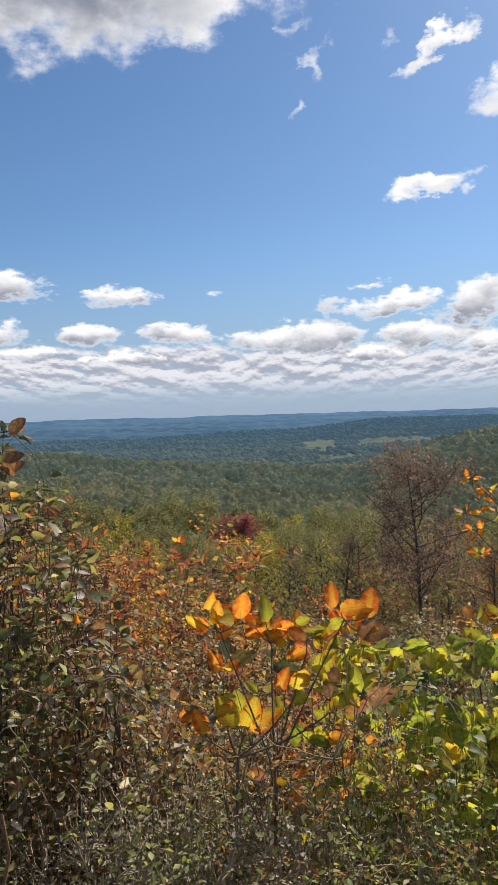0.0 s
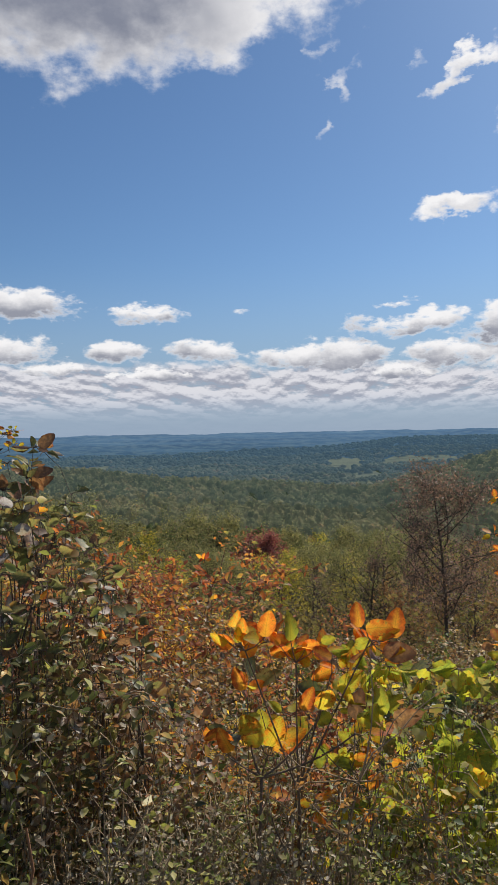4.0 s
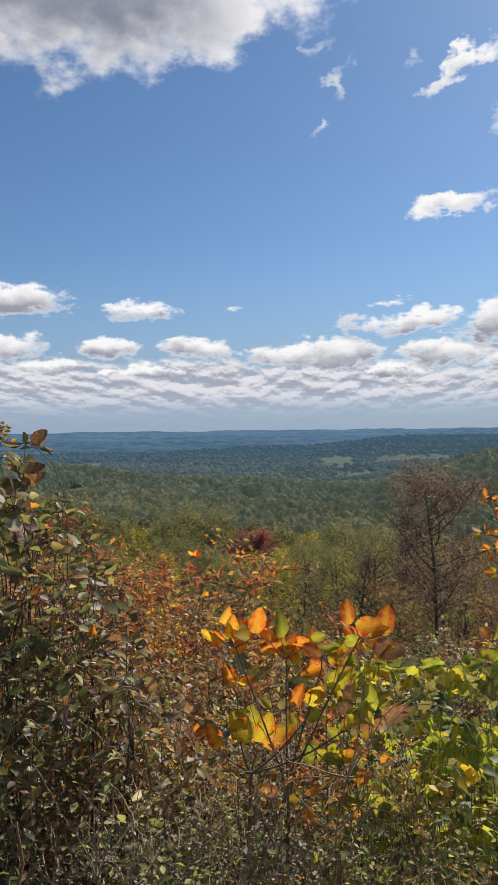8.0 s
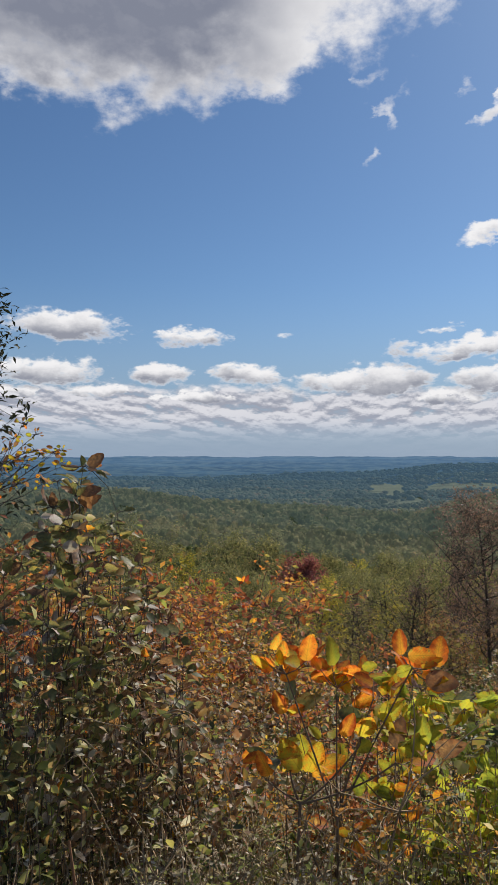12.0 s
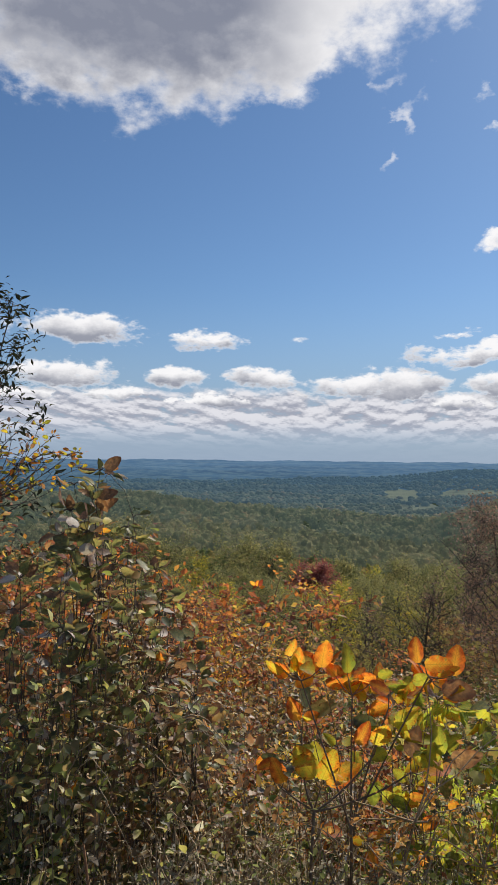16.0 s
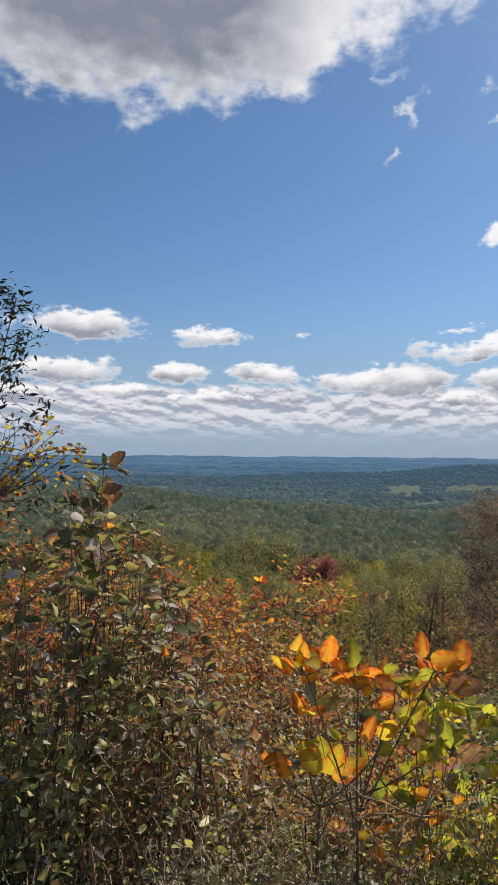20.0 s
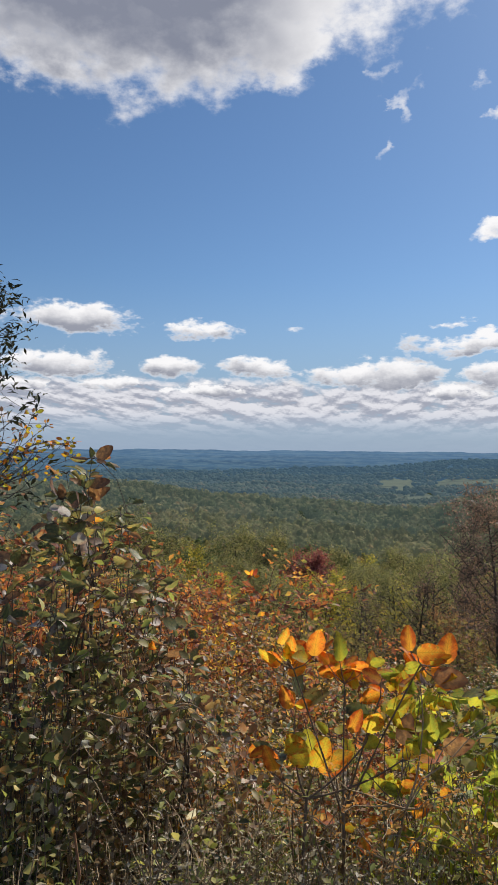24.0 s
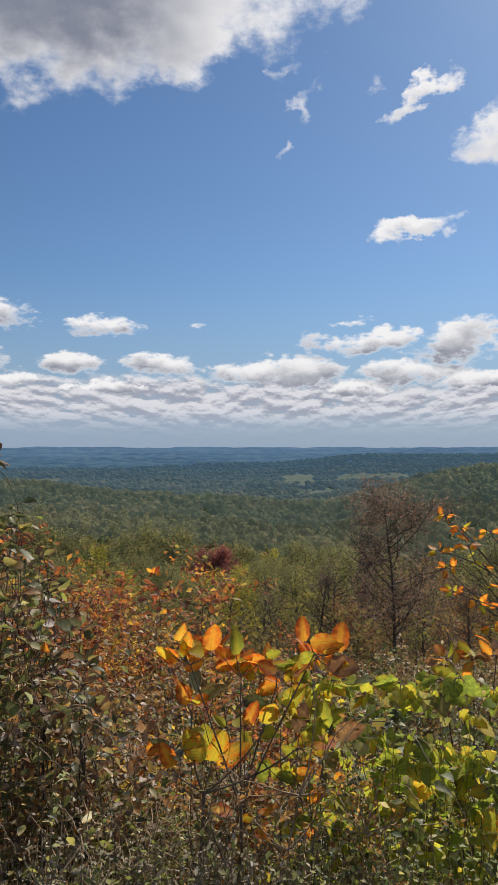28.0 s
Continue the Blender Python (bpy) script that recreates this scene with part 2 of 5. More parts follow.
def foliage(name, stops, through_light=0.4, rough=0.5, gloss=0.4, mottle=30.0, amount=0.35, single=False, veins=False, trees=False, heart=None):
    """Leaves: colour from leaf to leaf, blotches on each, light through the blade."""
    m, n = material(name)
    if single:
        own = n.t.nodes.new("ShaderNodeObjectInfo").outputs["Random"]
    else:
        own = n.t.nodes.new("ShaderNodeNewGeometry").outputs["Random Per Island"]
    if trees:
        own = tree_tint(n, own)
    at = n.t.nodes.new("ShaderNodeTexCoord").outputs["Object"]
    spots = n.smooth(n.noise(at, mottle, 3.0, 0.6), 0.25, 0.75)
    f = n.math("ADD", own, n.math("MULTIPLY", n.math("SUBTRACT", spots, 0.5), amount * 2), clamp=True)
    color = n.ramp(f, stops)
    if veins:
        uv = n.t.nodes.new("ShaderNodeSeparateXYZ")
        tc = n.t.nodes.new("ShaderNodeTexCoord")
        n.put(uv.inputs[0], tc.outputs["UV"])
        across = n.math("ABSOLUTE", n.math("SUBTRACT", uv.outputs[0], 0.5))
        slant = n.math("SUBTRACT", uv.outputs[1], n.math("MULTIPLY", across, 0.7))
        rib = n.math("ABSOLUTE", n.math("SUBTRACT", n.math("FRACT", n.math("MULTIPLY", slant, 9.0)), 0.5))
        vein = n.math("MAXIMUM", n.smooth(rib, 0.03, 0.09, 1.0, 0.0), n.smooth(across, 0.008, 0.03, 1.0, 0.0))
        edge = n.noise(at, mottle * 2.0, 4.0, 0.7)
        if heart:
            inner = n.math("ADD", n.math("ADD", across, n.math("MULTIPLY", uv.outputs[1], 0.22)), n.math("MULTIPLY", n.math("SUBTRACT", edge, 0.5), 0.5))
            color = n.mix(n.smooth(inner, 0.10, 0.42, 0.65, 0.0), color, heart)
        color = n.mix(n.math("MULTIPLY", vein, 0.3), color, (0.20, 0.09, 0.015))
        tip = n.math("ADD", n.math("MULTIPLY", uv.outputs[1], 0.6), n.math("ADD", n.math("MULTIPLY", across, 0.8), n.math("MULTIPLY", edge, 0.8)))
        color = n.mix(n.smooth(tip, 0.86, 1.2, 0.0, 0.7), color, n.mix(1.0, color, (0.55, 0.28, 0.3), "MULTIPLY"))
        color = n.mix(n.smooth(n.math("ADD", edge, n.math("MULTIPLY", across, 0.5)), 0.72, 0.85), color, (0.10, 0.04, 0.015))
    p = n.t.nodes.new("ShaderNodeBsdfPrincipled")
    n.put(p.inputs["Base Color"], color)
    p.inputs["Roughness"].default_value = rough + 0.15
    p.inputs["Specular IOR Level"].default_value = gloss * 0.6
    t = n.t.nodes.new("ShaderNodeBsdfTranslucent")
    n.put(t.inputs[0], n.mix(0.5, color, n.mix(1.0, color, (2.2, 2.0, 1.2), "MULTIPLY")))
    mx = n.t.nodes.new("ShaderNodeMixShader")
    mx.inputs[0].default_value = through_light
    n.put(mx.inputs[1], p.outputs[0])
    n.put(mx.inputs[2], t.outputs[0])
    n.put(n.t.nodes.new("ShaderNodeOutputMaterial").inputs[0], mx.outputs[0])
    return m


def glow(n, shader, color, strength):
    """Adds emission to a far backdrop in place of blue haze."""
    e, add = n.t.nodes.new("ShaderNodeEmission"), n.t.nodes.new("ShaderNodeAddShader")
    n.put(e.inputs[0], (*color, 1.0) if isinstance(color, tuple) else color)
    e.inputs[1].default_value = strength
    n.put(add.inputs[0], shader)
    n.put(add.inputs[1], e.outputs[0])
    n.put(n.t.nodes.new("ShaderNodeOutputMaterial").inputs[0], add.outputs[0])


def distance_wood(name, near, far, haze_glow=(0.03, 0.045, 0.05), trees=False):
    """Woods far off; the haze before them is emission added to the leaves."""
    m, n = material(name)
    at = n.t.nodes.new("ShaderNodeTexCoord").outputs["Object"]
    own = n.t.nodes.new("ShaderNodeNewGeometry").outputs["Random Per Island"]
    if trees:
        own = tree_tint(n, own)
    f = n.math("ADD", n.math("MULTIPLY", own, 0.55), n.math("MULTIPLY", n.noise(at, 0.011, 5.0), 0.75), clamp=True)
    half = tuple((u + v) / 2 for u, v in zip(near, far))
    color = n.ramp(f, [(0.25, tuple(u * 0.55 for u in near)), (0.5, near), (0.68, half), (0.85, far), (1.0, (far[0] * 1.25, far[1] * 0.9, far[2] * 0.8))])
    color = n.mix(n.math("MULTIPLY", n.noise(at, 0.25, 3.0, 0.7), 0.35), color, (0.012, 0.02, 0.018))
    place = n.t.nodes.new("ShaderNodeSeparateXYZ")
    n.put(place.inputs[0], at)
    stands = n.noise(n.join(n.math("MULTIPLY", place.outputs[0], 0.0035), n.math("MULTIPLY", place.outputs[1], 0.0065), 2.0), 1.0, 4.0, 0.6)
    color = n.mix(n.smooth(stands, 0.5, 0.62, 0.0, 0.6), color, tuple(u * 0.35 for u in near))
    d, tr = (n.t.nodes.new("ShaderNodeBsdf" + k) for k in ("Diffuse", "Translucent"))
    mx = n.t.nodes.new("ShaderNodeMixShader")
    mx.inputs[0].default_value = 0.4
    n.put(d.inputs[0], color)
    n.put(tr.inputs[0], color)
    n.put(mx.inputs[1], d.outputs[0])
    n.put(mx.inputs[2], tr.outputs[0])
    b = n.t.nodes.new("ShaderNodeBump")
    b.inputs["Strength"].default_value = 1.0
    b.inputs["Distance"].default_value = 2.0
    n.put(b.inputs["Height"], n.noise(at, 0.45, 4.0, 0.7))
    n.put(d.inputs["Normal"], b.outputs[0])
    if haze_glow:
        glow(n, mx.outputs[0], haze_glow, 1.0)
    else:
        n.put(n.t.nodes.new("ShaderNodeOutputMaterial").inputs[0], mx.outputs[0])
    return m


BARK = surface("bark", [(0.3, (0.035, 0.028, 0.022)), (0.7, (0.14, 0.115, 0.095))], 6.0, 0.9, 0.6, 60.0)
TWIG = surface("twig", [(0.3, (0.09, 0.06, 0.04)), (0.7, (0.25, 0.18, 0.12))], 9.0, 0.8, 0.3, 80.0)
REDSTEM = surface("red_stem", [(0.3, (0.09, 0.03, 0.02)), (0.7, (0.20, 0.08, 0.045))], 9.0, 0.6, 0.2, 80.0)
DARKSTEM = surface("dark_stem", [(0.3, (0.05, 0.04, 0.03)), (0.7, (0.15, 0.115, 0.085))], 9.0, 0.8, 0.3, 80.0)
STRAW = surface("straw", [(0.3, (0.19, 0.13, 0.07)), (0.7, (0.42, 0.32, 0.2))], 5.0, 0.85, 0.2, 50.0)
LITTER = surface("leaf_litter", [(0.3, (0.045, 0.035, 0.02)), (0.5, (0.10, 0.075, 0.04)), (0.7, (0.19, 0.13, 0.06))], 0.7, 0.95, 0.8, 14.0)
# the wood floor gets a faint emission, lightening it like hazy distance
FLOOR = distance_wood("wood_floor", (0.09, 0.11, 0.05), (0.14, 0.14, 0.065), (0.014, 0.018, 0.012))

# ---- ground ----
RADII = np.array([0, 2, 5, 10, 20, 40, 60, 120, 250, 500, 720, 950, 1150, 1400, 2000, 2700, 3400, 4000, 4600, 4950.0])
FALL = np.array([0, -0.35, -1.0, -2.4, -5.5, -11, -16, -31, -51, -72, -80, -82, -104, -118, -120, -118, -98, -66, -31, -8.0])


def ease(v, lo, hi):
    t = np.clip((v - lo) / (hi - lo), 0, 1)
    return t * t * (3 - 2 * t)


def wave(x, y, size, seed):
    """Soft rolling variation, about -1 to 1."""
    s = np.zeros_like(x)
    g = np.random.default_rng(seed)
    for k in range(7):
        a, p, w = g.uniform(0, 6.28), g.uniform(0, 6.28), g.uniform(0.6, 1.9)
        s += np.sin((x * np.cos(a) + y * np.sin(a)) * 6.28 * w / size + p) / 3.2
    return s


def land(x, y):
    x, y = np.asarray(x, float), np.asarray(y, float)
    r = np.hypot(x, y)
    a = np.degrees(np.arctan2(x, y))
    h = np.interp(r, RADII, FALL)
    front = ease(np.cos(np.radians(a)), -0.35, 0.45)
    h = h * front + (1 - front) * np.minimum(0.03 * r, 12)
    h += ease(-a, 0, 20) * 30 * np.exp(-((r - 930) / 260) ** 2) * front
    h += ease(a, 4, 20) * 50 * np.exp(-((r - 950) / 280) ** 2) * front
    h -= ease(a, -4, 7) * 14 * np.exp(-((r - 480) / 220) ** 2) * front * ease(r, 80, 300)
    h += ease(a, 1, 10) * 50 * np.exp(-((r - 3350) / 520) ** 2) * front
    h += wave(x, y, 330, 1) * 5 * ease(r, 150, 800) * (1 - 0.9 * ease(r, 2700, 3700)) + wave(x, y, 40, 2) * 0.9 * ease(r, 30, 120)
    h += ease(r, 4500, 4950) * front * (3 + 2.5 * np.sin(a * 0.41 + 0.6) + 2.0 * np.sin(a * 1.07) + 1.5 * np.sin(a * 2.3 + 1) + 0.7 * np.sin(a * 5.3))
    h += wave(x, y, 1300, 3) * 2.6 * ease(r, 3900, 4800) + wave(x, y, 6, 4) * 0.07 * ease(r, 1, 6)
    return h


def mesh_of(name, verts, faces, mats, uvs=None, smooth=False, index=None):
    """A mesh from arrays; all faces have the same number of corners."""
    me = bpy.data.meshes.new(name)
    verts, faces = np.asarray(verts, np.float32), np.asarray(faces, np.int32)
    k = faces.shape[1]
    me.vertices.add(len(verts))
    me.vertices.foreach_set("co", verts.ravel())
    me.loops.add(faces.size)
    me.loops.foreach_set("vertex_index", faces.ravel())
    me.polygons.add(len(faces))
    me.polygons.foreach_set("loop_start", np.arange(0, faces.size, k, dtype=np.int32))
    if index is not None:
        me.polygons.foreach_set("material_index", np.asarray(index, np.int32))
    me.polygons.foreach_set("use_smooth", np.full(len(faces), smooth))
    if uvs is not None:
        layer = me.uv_layers.new(name="UVMap")
        layer.data.foreach_set("uv", np.asarray(uvs, np.float32)[faces.ravel()].ravel())
    for m in mats if isinstance(mats, (list, tuple)) else [mats]:
        me.materials.append(m)
    me.update(calc_edges=True)
    me.validate()
    return me


def plain_ground():
    rs = np.concatenate([[0.0], np.geomspace(0.6, 1900, 150), np.linspace(1930, 4950, 110)])
    front = np.linspace(-42, 42, 301)
    angles = np.radians(np.concatenate([front, np.linspace(42, 318, 60)[1:-1]]))
    rr, aa = np.meshgrid(rs, angles, indexing="ij")
    x, y = rr * np.sin(aa), rr * np.cos(aa)
    z = land(x, y)
    far = ease(rr, 2500, 2900)
    rng = np.random.default_rng(5)
    z += far * (1 - 0.75 * ease(rr, 4000, 4700)) * (np.abs(wave(x, y, 130, 11)) * 1.6 + rng.uniform(0, 4, z.shape) * (wave(x, y, 420, 12) > -0.15))
    v = np.stack([x, y, z], -1).reshape(-1, 3)
    n, k = len(rs), len(angles)
    i, j = np.meshgrid(np.arange(n - 1), np.arange(k), indexing="ij")
    j2 = (j + 1) % k
    f = np.stack([i * k + j, (i + 1) * k + j, (i + 1) * k + j2, i * k + j2], -1).reshape(-1, 4)
    rad = np.repeat(rs[:-1], k)
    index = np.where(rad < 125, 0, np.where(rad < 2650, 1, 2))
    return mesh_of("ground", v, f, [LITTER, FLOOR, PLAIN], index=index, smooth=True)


def far_plain():
    """The wooded plain miles off, with pale fields; its haze is put into blue colour and emission."""
    m, n = material("far_plain")
    at = n.t.nodes.new("ShaderNodeTexCoord").outputs["Object"]
    s = n.t.nodes.new("ShaderNodeSeparateXYZ")
    n.put(s.inputs[0], at)
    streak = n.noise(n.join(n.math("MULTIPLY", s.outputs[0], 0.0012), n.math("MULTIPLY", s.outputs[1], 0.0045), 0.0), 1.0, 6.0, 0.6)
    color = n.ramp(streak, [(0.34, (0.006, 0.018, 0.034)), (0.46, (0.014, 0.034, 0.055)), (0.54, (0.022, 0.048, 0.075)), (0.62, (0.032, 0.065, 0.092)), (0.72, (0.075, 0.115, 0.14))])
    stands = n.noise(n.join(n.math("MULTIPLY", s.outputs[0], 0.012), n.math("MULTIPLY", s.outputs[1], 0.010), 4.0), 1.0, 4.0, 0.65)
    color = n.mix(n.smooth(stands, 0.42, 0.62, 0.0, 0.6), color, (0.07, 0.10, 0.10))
    # base colour turns from green to blue with distance, painting the haze
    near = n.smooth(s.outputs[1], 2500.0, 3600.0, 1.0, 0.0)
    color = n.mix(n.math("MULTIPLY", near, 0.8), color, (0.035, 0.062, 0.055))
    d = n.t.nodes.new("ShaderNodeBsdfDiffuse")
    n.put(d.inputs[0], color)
    # emission grows bluer and brighter towards the horizon, as haze would
    haze_glow = n.mix(n.smooth(s.outputs[1], 3300.0, 4800.0), (0.036, 0.068, 0.112), (0.058, 0.104, 0.178))
    glow(n, d.outputs[0], haze_glow, 1.0)
    return m


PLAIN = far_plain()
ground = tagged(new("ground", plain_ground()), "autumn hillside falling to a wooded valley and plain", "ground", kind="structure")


# ---- builders ----
def turned(rng, n, tilt=1.0):
    """n random turns; a small tilt keeps the blades' own z near up."""
    a, b, c = rng.uniform(0, 6.283, n), rng.normal(0, tilt, n), rng.uniform(0, 6.283, n)
    ca, sa, cb, sb, cc, sc = np.cos(a), np.sin(a), np.cos(b), np.sin(b), np.cos(c), np.sin(c)
    z0, o1 = np.zeros(n), np.ones(n)
    rz = np.stack([np.stack([ca, -sa, z0], -1), np.stack([sa, ca, z0], -1), np.stack([z0, z0, o1], -1)], 1)
    rx = np.stack([np.stack([o1, z0, z0], -1), np.stack([z0, cb, -sb], -1), np.stack([z0, sb, cb], -1)], 1)
    ry = np.stack([np.stack([cc, -sc, z0], -1), np.stack([sc, cc, z0], -1), np.stack([z0, z0, o1], -1)], 1)
    return rz @ rx @ ry


def strew(template, faces, at, turns, sizes):
    """Copies of a small shape: points, turns and sizes for each."""
    v = np.einsum("nij,vj->nvi", turns, template) * np.asarray(sizes)[:, None, None] + np.asarray(at)[:, None, :]
    n, k = len(v), len(template)
    f = (np.asarray(faces)[None] + (np.arange(n) * k)[:, None, None]).reshape(-1, len(faces[0]))
    return v.reshape(-1, 3), f


def blade(rows=4, width=0.62, fold=0.18, droop=0.15, heart=0.0, ripple=0.0, twist=0.0, blunt=0.95):
    """A leaf blade along +y from its stalk, folded at the midrib; length 1."""
    ys = np.linspace(0, 1, rows + 1)
    half = width / 2 * np.sin(np.pi * np.clip(ys, 0.02, 0.985) ** (0.8 if not heart else 0.5)) ** (blunt if not heart else 0.8)
    verts, uvs, faces = [], [], []
    cols = (-1, -0.55, 0, 0.55, 1) if rows > 5 else (-1, 0, 1)
    k = len(cols)
    for i, (y, w) in enumerate(zip(ys, half)):
        lift = -droop * y * y
        for s in cols:
            w1 = w * (1 + ripple * 0.5 * math.sin(i * 2.3 + s * 1.7))
            z = lift + abs(s) ** 1.6 * w1 * fold + s * w1 * twist * y + abs(s) * ripple * 0.12 * math.sin(i * 1.9 + s * 2.1)
            verts.append((s * w1 + twist * 0.25 * y * y, y - heart * (1 - y) ** 3 * abs(s), z))
            uvs.append((0.5 + s * w / width, y))
    for i in range(rows):
        for s in range(k - 1):
            a = i * k + s
            faces.append((a, a + 1, a + 1 + k, a + k))
    return np.array(verts), np.array(faces), np.array(uvs)


LEAF2 = (np.array([(0, 0, 0), (0.32, 0.5, 0.08), (0, 1, -0.1), (-0.32, 0.5, 0.08)]), np.array([(0, 1, 2, 3)]))
LEAF_HEART = blade(5, 0.95, heart=0.22, droop=0.25, fold=0.12)


def tube(path, r0, r1, sides=5):
    """A tapered round bar along a line of points."""
    p = np.asarray(path, float)
    d = np.gradient(p, axis=0)
    d /= np.linalg.norm(d, axis=1, keepdims=True) + 1e-9
    ref = np.where(np.abs(d[:, 2:3]) > 0.9, [[1.0, 0, 0]], [[0, 0, 1.0]])
    u = np.cross(d, ref)
    u /= np.linalg.norm(u, axis=1, keepdims=True) + 1e-9
    w = np.cross(d, u)
    rad = np.linspace(r0, r1, len(p))[:, None, None]
    a = np.linspace(0, 2 * np.pi, sides, endpoint=False)
    ring = p[:, None] + rad * (u[:, None] * np.cos(a)[None, :, None] + w[:, None] * np.sin(a)[None, :, None])
    n = len(p)
    i, j = np.meshgrid(np.arange(n - 1), np.arange(sides), indexing="ij")
    j2 = (j + 1) % sides
    f = np.stack([i * sides + j, i * sides + j2, (i + 1) * sides + j2, (i + 1) * sides + j], -1).reshape(-1, 4)
    return ring.reshape(-1, 3), f


def gather(pieces):
    vs, fs, k = [], [], 0
    for v, f in pieces:
        vs.append(v)
        fs.append(np.asarray(f) + k)
        k += len(v)
    return np.concatenate(vs), np.concatenate(fs)


def bent(rng, start, way, length, steps=5, wander=0.12, rise=0.0):
    """A line of points that wanders off its way."""
    p, d = np.array(start, float), np.array(way, float)
    d /= np.linalg.norm(d)
    out = [p.copy()]
    for _ in range(steps):
        d = d + rng.normal(0, wander, 3) + (0, 0, rise)
        d /= np.linalg.norm(d)
        p = p + d * length / steps
        out.append(p.copy())
    return np.array(out)


def part(name, me, parent, label=""):
    ob = new(name, me)
    ob.parent = parent
    return tagged(ob, label)


def ring_way(rng, up):
    a = rng.uniform(0, 6.283)
    return np.array([math.cos(a), math.sin(a), up])


# ---- far and middle woods ----
def crowns(seed, r0, r1, count, size, tall, az0=-40, az1=36, keep=None):
    """Tree places over a sector: x, y, ground, radius, height."""
    rng = np.random.default_rng(seed)
    r = np.sqrt(rng.uniform(r0 * r0, r1 * r1, count))
    a = np.radians(rng.uniform(az0, az1, count))
    x, y = r * np.sin(a), r * np.cos(a)
    if keep is not None:
        ok = keep(x, y, r, np.degrees(a))
        x, y, r = x[ok], y[ok], r[ok]
    s = size * rng.uniform(0.6, 1.5, len(x))
    return x, y, land(x, y), s, tall * rng.uniform(0.65, 1.35, len(x)), rng


def ico(level):
    bm = bmesh.new()
    bmesh.ops.create_icosphere(bm, subdivisions=level, radius=1.0)
    v = np.array([p.co[:] for p in bm.verts])
    f = np.array([[p.index for p in q.verts] for q in bm.faces])
    bm.free()
    return v, f


def blob_wood(name, mat, label, level, *args, **kw):
    x, y, z, s, h, rng = crowns(*args, **kw)
    v0, f0 = ico(level)
    n = len(x)
    low = v0[:, 2] > -0.45
    v = np.repeat(v0[None], n, 0) * rng.uniform(0.74, 1.2, (n, len(v0), 1))
    v = v * np.stack([s, s, h * 0.45], -1)[:, None]
    v += np.stack([x, y, z + h * 0.6], -1)[:, None]
    f = f0[low[f0].all(1)]
    f = (f[None] + (np.arange(n) * len(v0))[:, None, None]).reshape(-1, 3)
    return tagged(new(name, mesh_of(name, v.reshape(-1, 3), f, mat, smooth=True)), label, "woods", kind="stuff")


def facing(rng, n, jitter):
    """Turns that lay a blade's z along each normal, spun at random."""
    z = n + rng.normal(0, jitter, n.shape)
    z /= np.linalg.norm(z, axis=-1, keepdims=True)
    x = np.cross(rng.normal(0, 1, n.shape), z)
    x /= np.linalg.norm(x, axis=-1, keepdims=True)
    return np.stack([x, np.cross(z, x), z], -1)


def leafy_wood(name, mat, label, *args, clumps=60, clump=1.5, grown=False, core=0.7, lobes=7, **kw):
    """Treetops of several rounded lobes, each covered with clumps of leaves, round a closed heart."""
    x, y, z, s, h, rng = crowns(*args, **kw)
    n = len(x)
    size = np.stack([s, s, h * 0.42], -1)
    d = rng.normal(0, 1, (n, lobes, 3))
    d /= np.linalg.norm(d, axis=-1, keepdims=True)
    d[..., 2] = np.abs(d[..., 2]) * 1.1 - 0.25
    middle = d * rng.uniform(0.4, 0.75, (n, lobes, 1))
    which = rng.integers(0, lobes, (n, clumps))
    out = rng.normal(0, 1, (n, clumps, 3)) + (0, 0, 0.55)
    out /= np.linalg.norm(out, axis=-1, keepdims=True)
    at = (np.take_along_axis(middle, which[..., None], 1) + out * rng.uniform(0.32, 0.5, (n, clumps, 1))) * size[:, None]
    at += np.stack([x, y, z + h * 0.6], -1)[:, None]
    reach = np.clip(np.hypot(x, y) / 320, 0.12, 1.0) ** 0.8 if not grown else np.ones(n)
    v, f = strew(LEAF2[0] * (1.5, 1, 1) - (0, 0.5, 0), LEAF2[1], at.reshape(-1, 3), facing(rng, out.reshape(-1, 3), 0.28), clump * rng.uniform(0.6, 1.4, n * clumps) * np.repeat(reach, clumps))
    tint = rng.uniform(0, 1, n)
    if not core:
        me = mesh_of(name, v, f, mat)
        tints = me.attributes.new("tint", "FLOAT", "FACE")
        tints.data.foreach_set("value", np.repeat(tint, clumps).astype(np.float32))
        return tagged(new(name, me), label, "woods", kind="stuff")
    v0, f0 = ico(1)
    c = v0[None] * (size * (core, core, core * 1.1))[:, None] * rng.uniform(0.8, 1.15, (n, len(v0), 1)) + np.stack([x, y, z + h * 0.58], -1)[:, None]
    f0 = (f0[None] + (np.arange(n) * len(v0))[:, None, None]).reshape(-1, 3)
    tri = np.concatenate([f[:, [0, 1, 2]], f[:, [0, 2, 3]]])
    v, f = gather([(v, tri), (c.reshape(-1, 3), f0)])
    me = mesh_of(name, v, f, mat)
    tints = me.attributes.new("tint", "FLOAT", "FACE")
    tints.data.foreach_set("value", np.concatenate([np.repeat(tint, clumps), np.repeat(tint, clumps), np.repeat(tint, 20)]).astype(np.float32))
    return tagged(new(name, me), label, "woods", kind="stuff")


FIELDS = [(3.9, 2450, 1.9, 400), (5.2, 1850, 2.3, 210), (-15.9, 2480, 1.8, 260), (8.4, 2540, 2.2, 230), (11.5, 2560, 1.6, 200)]


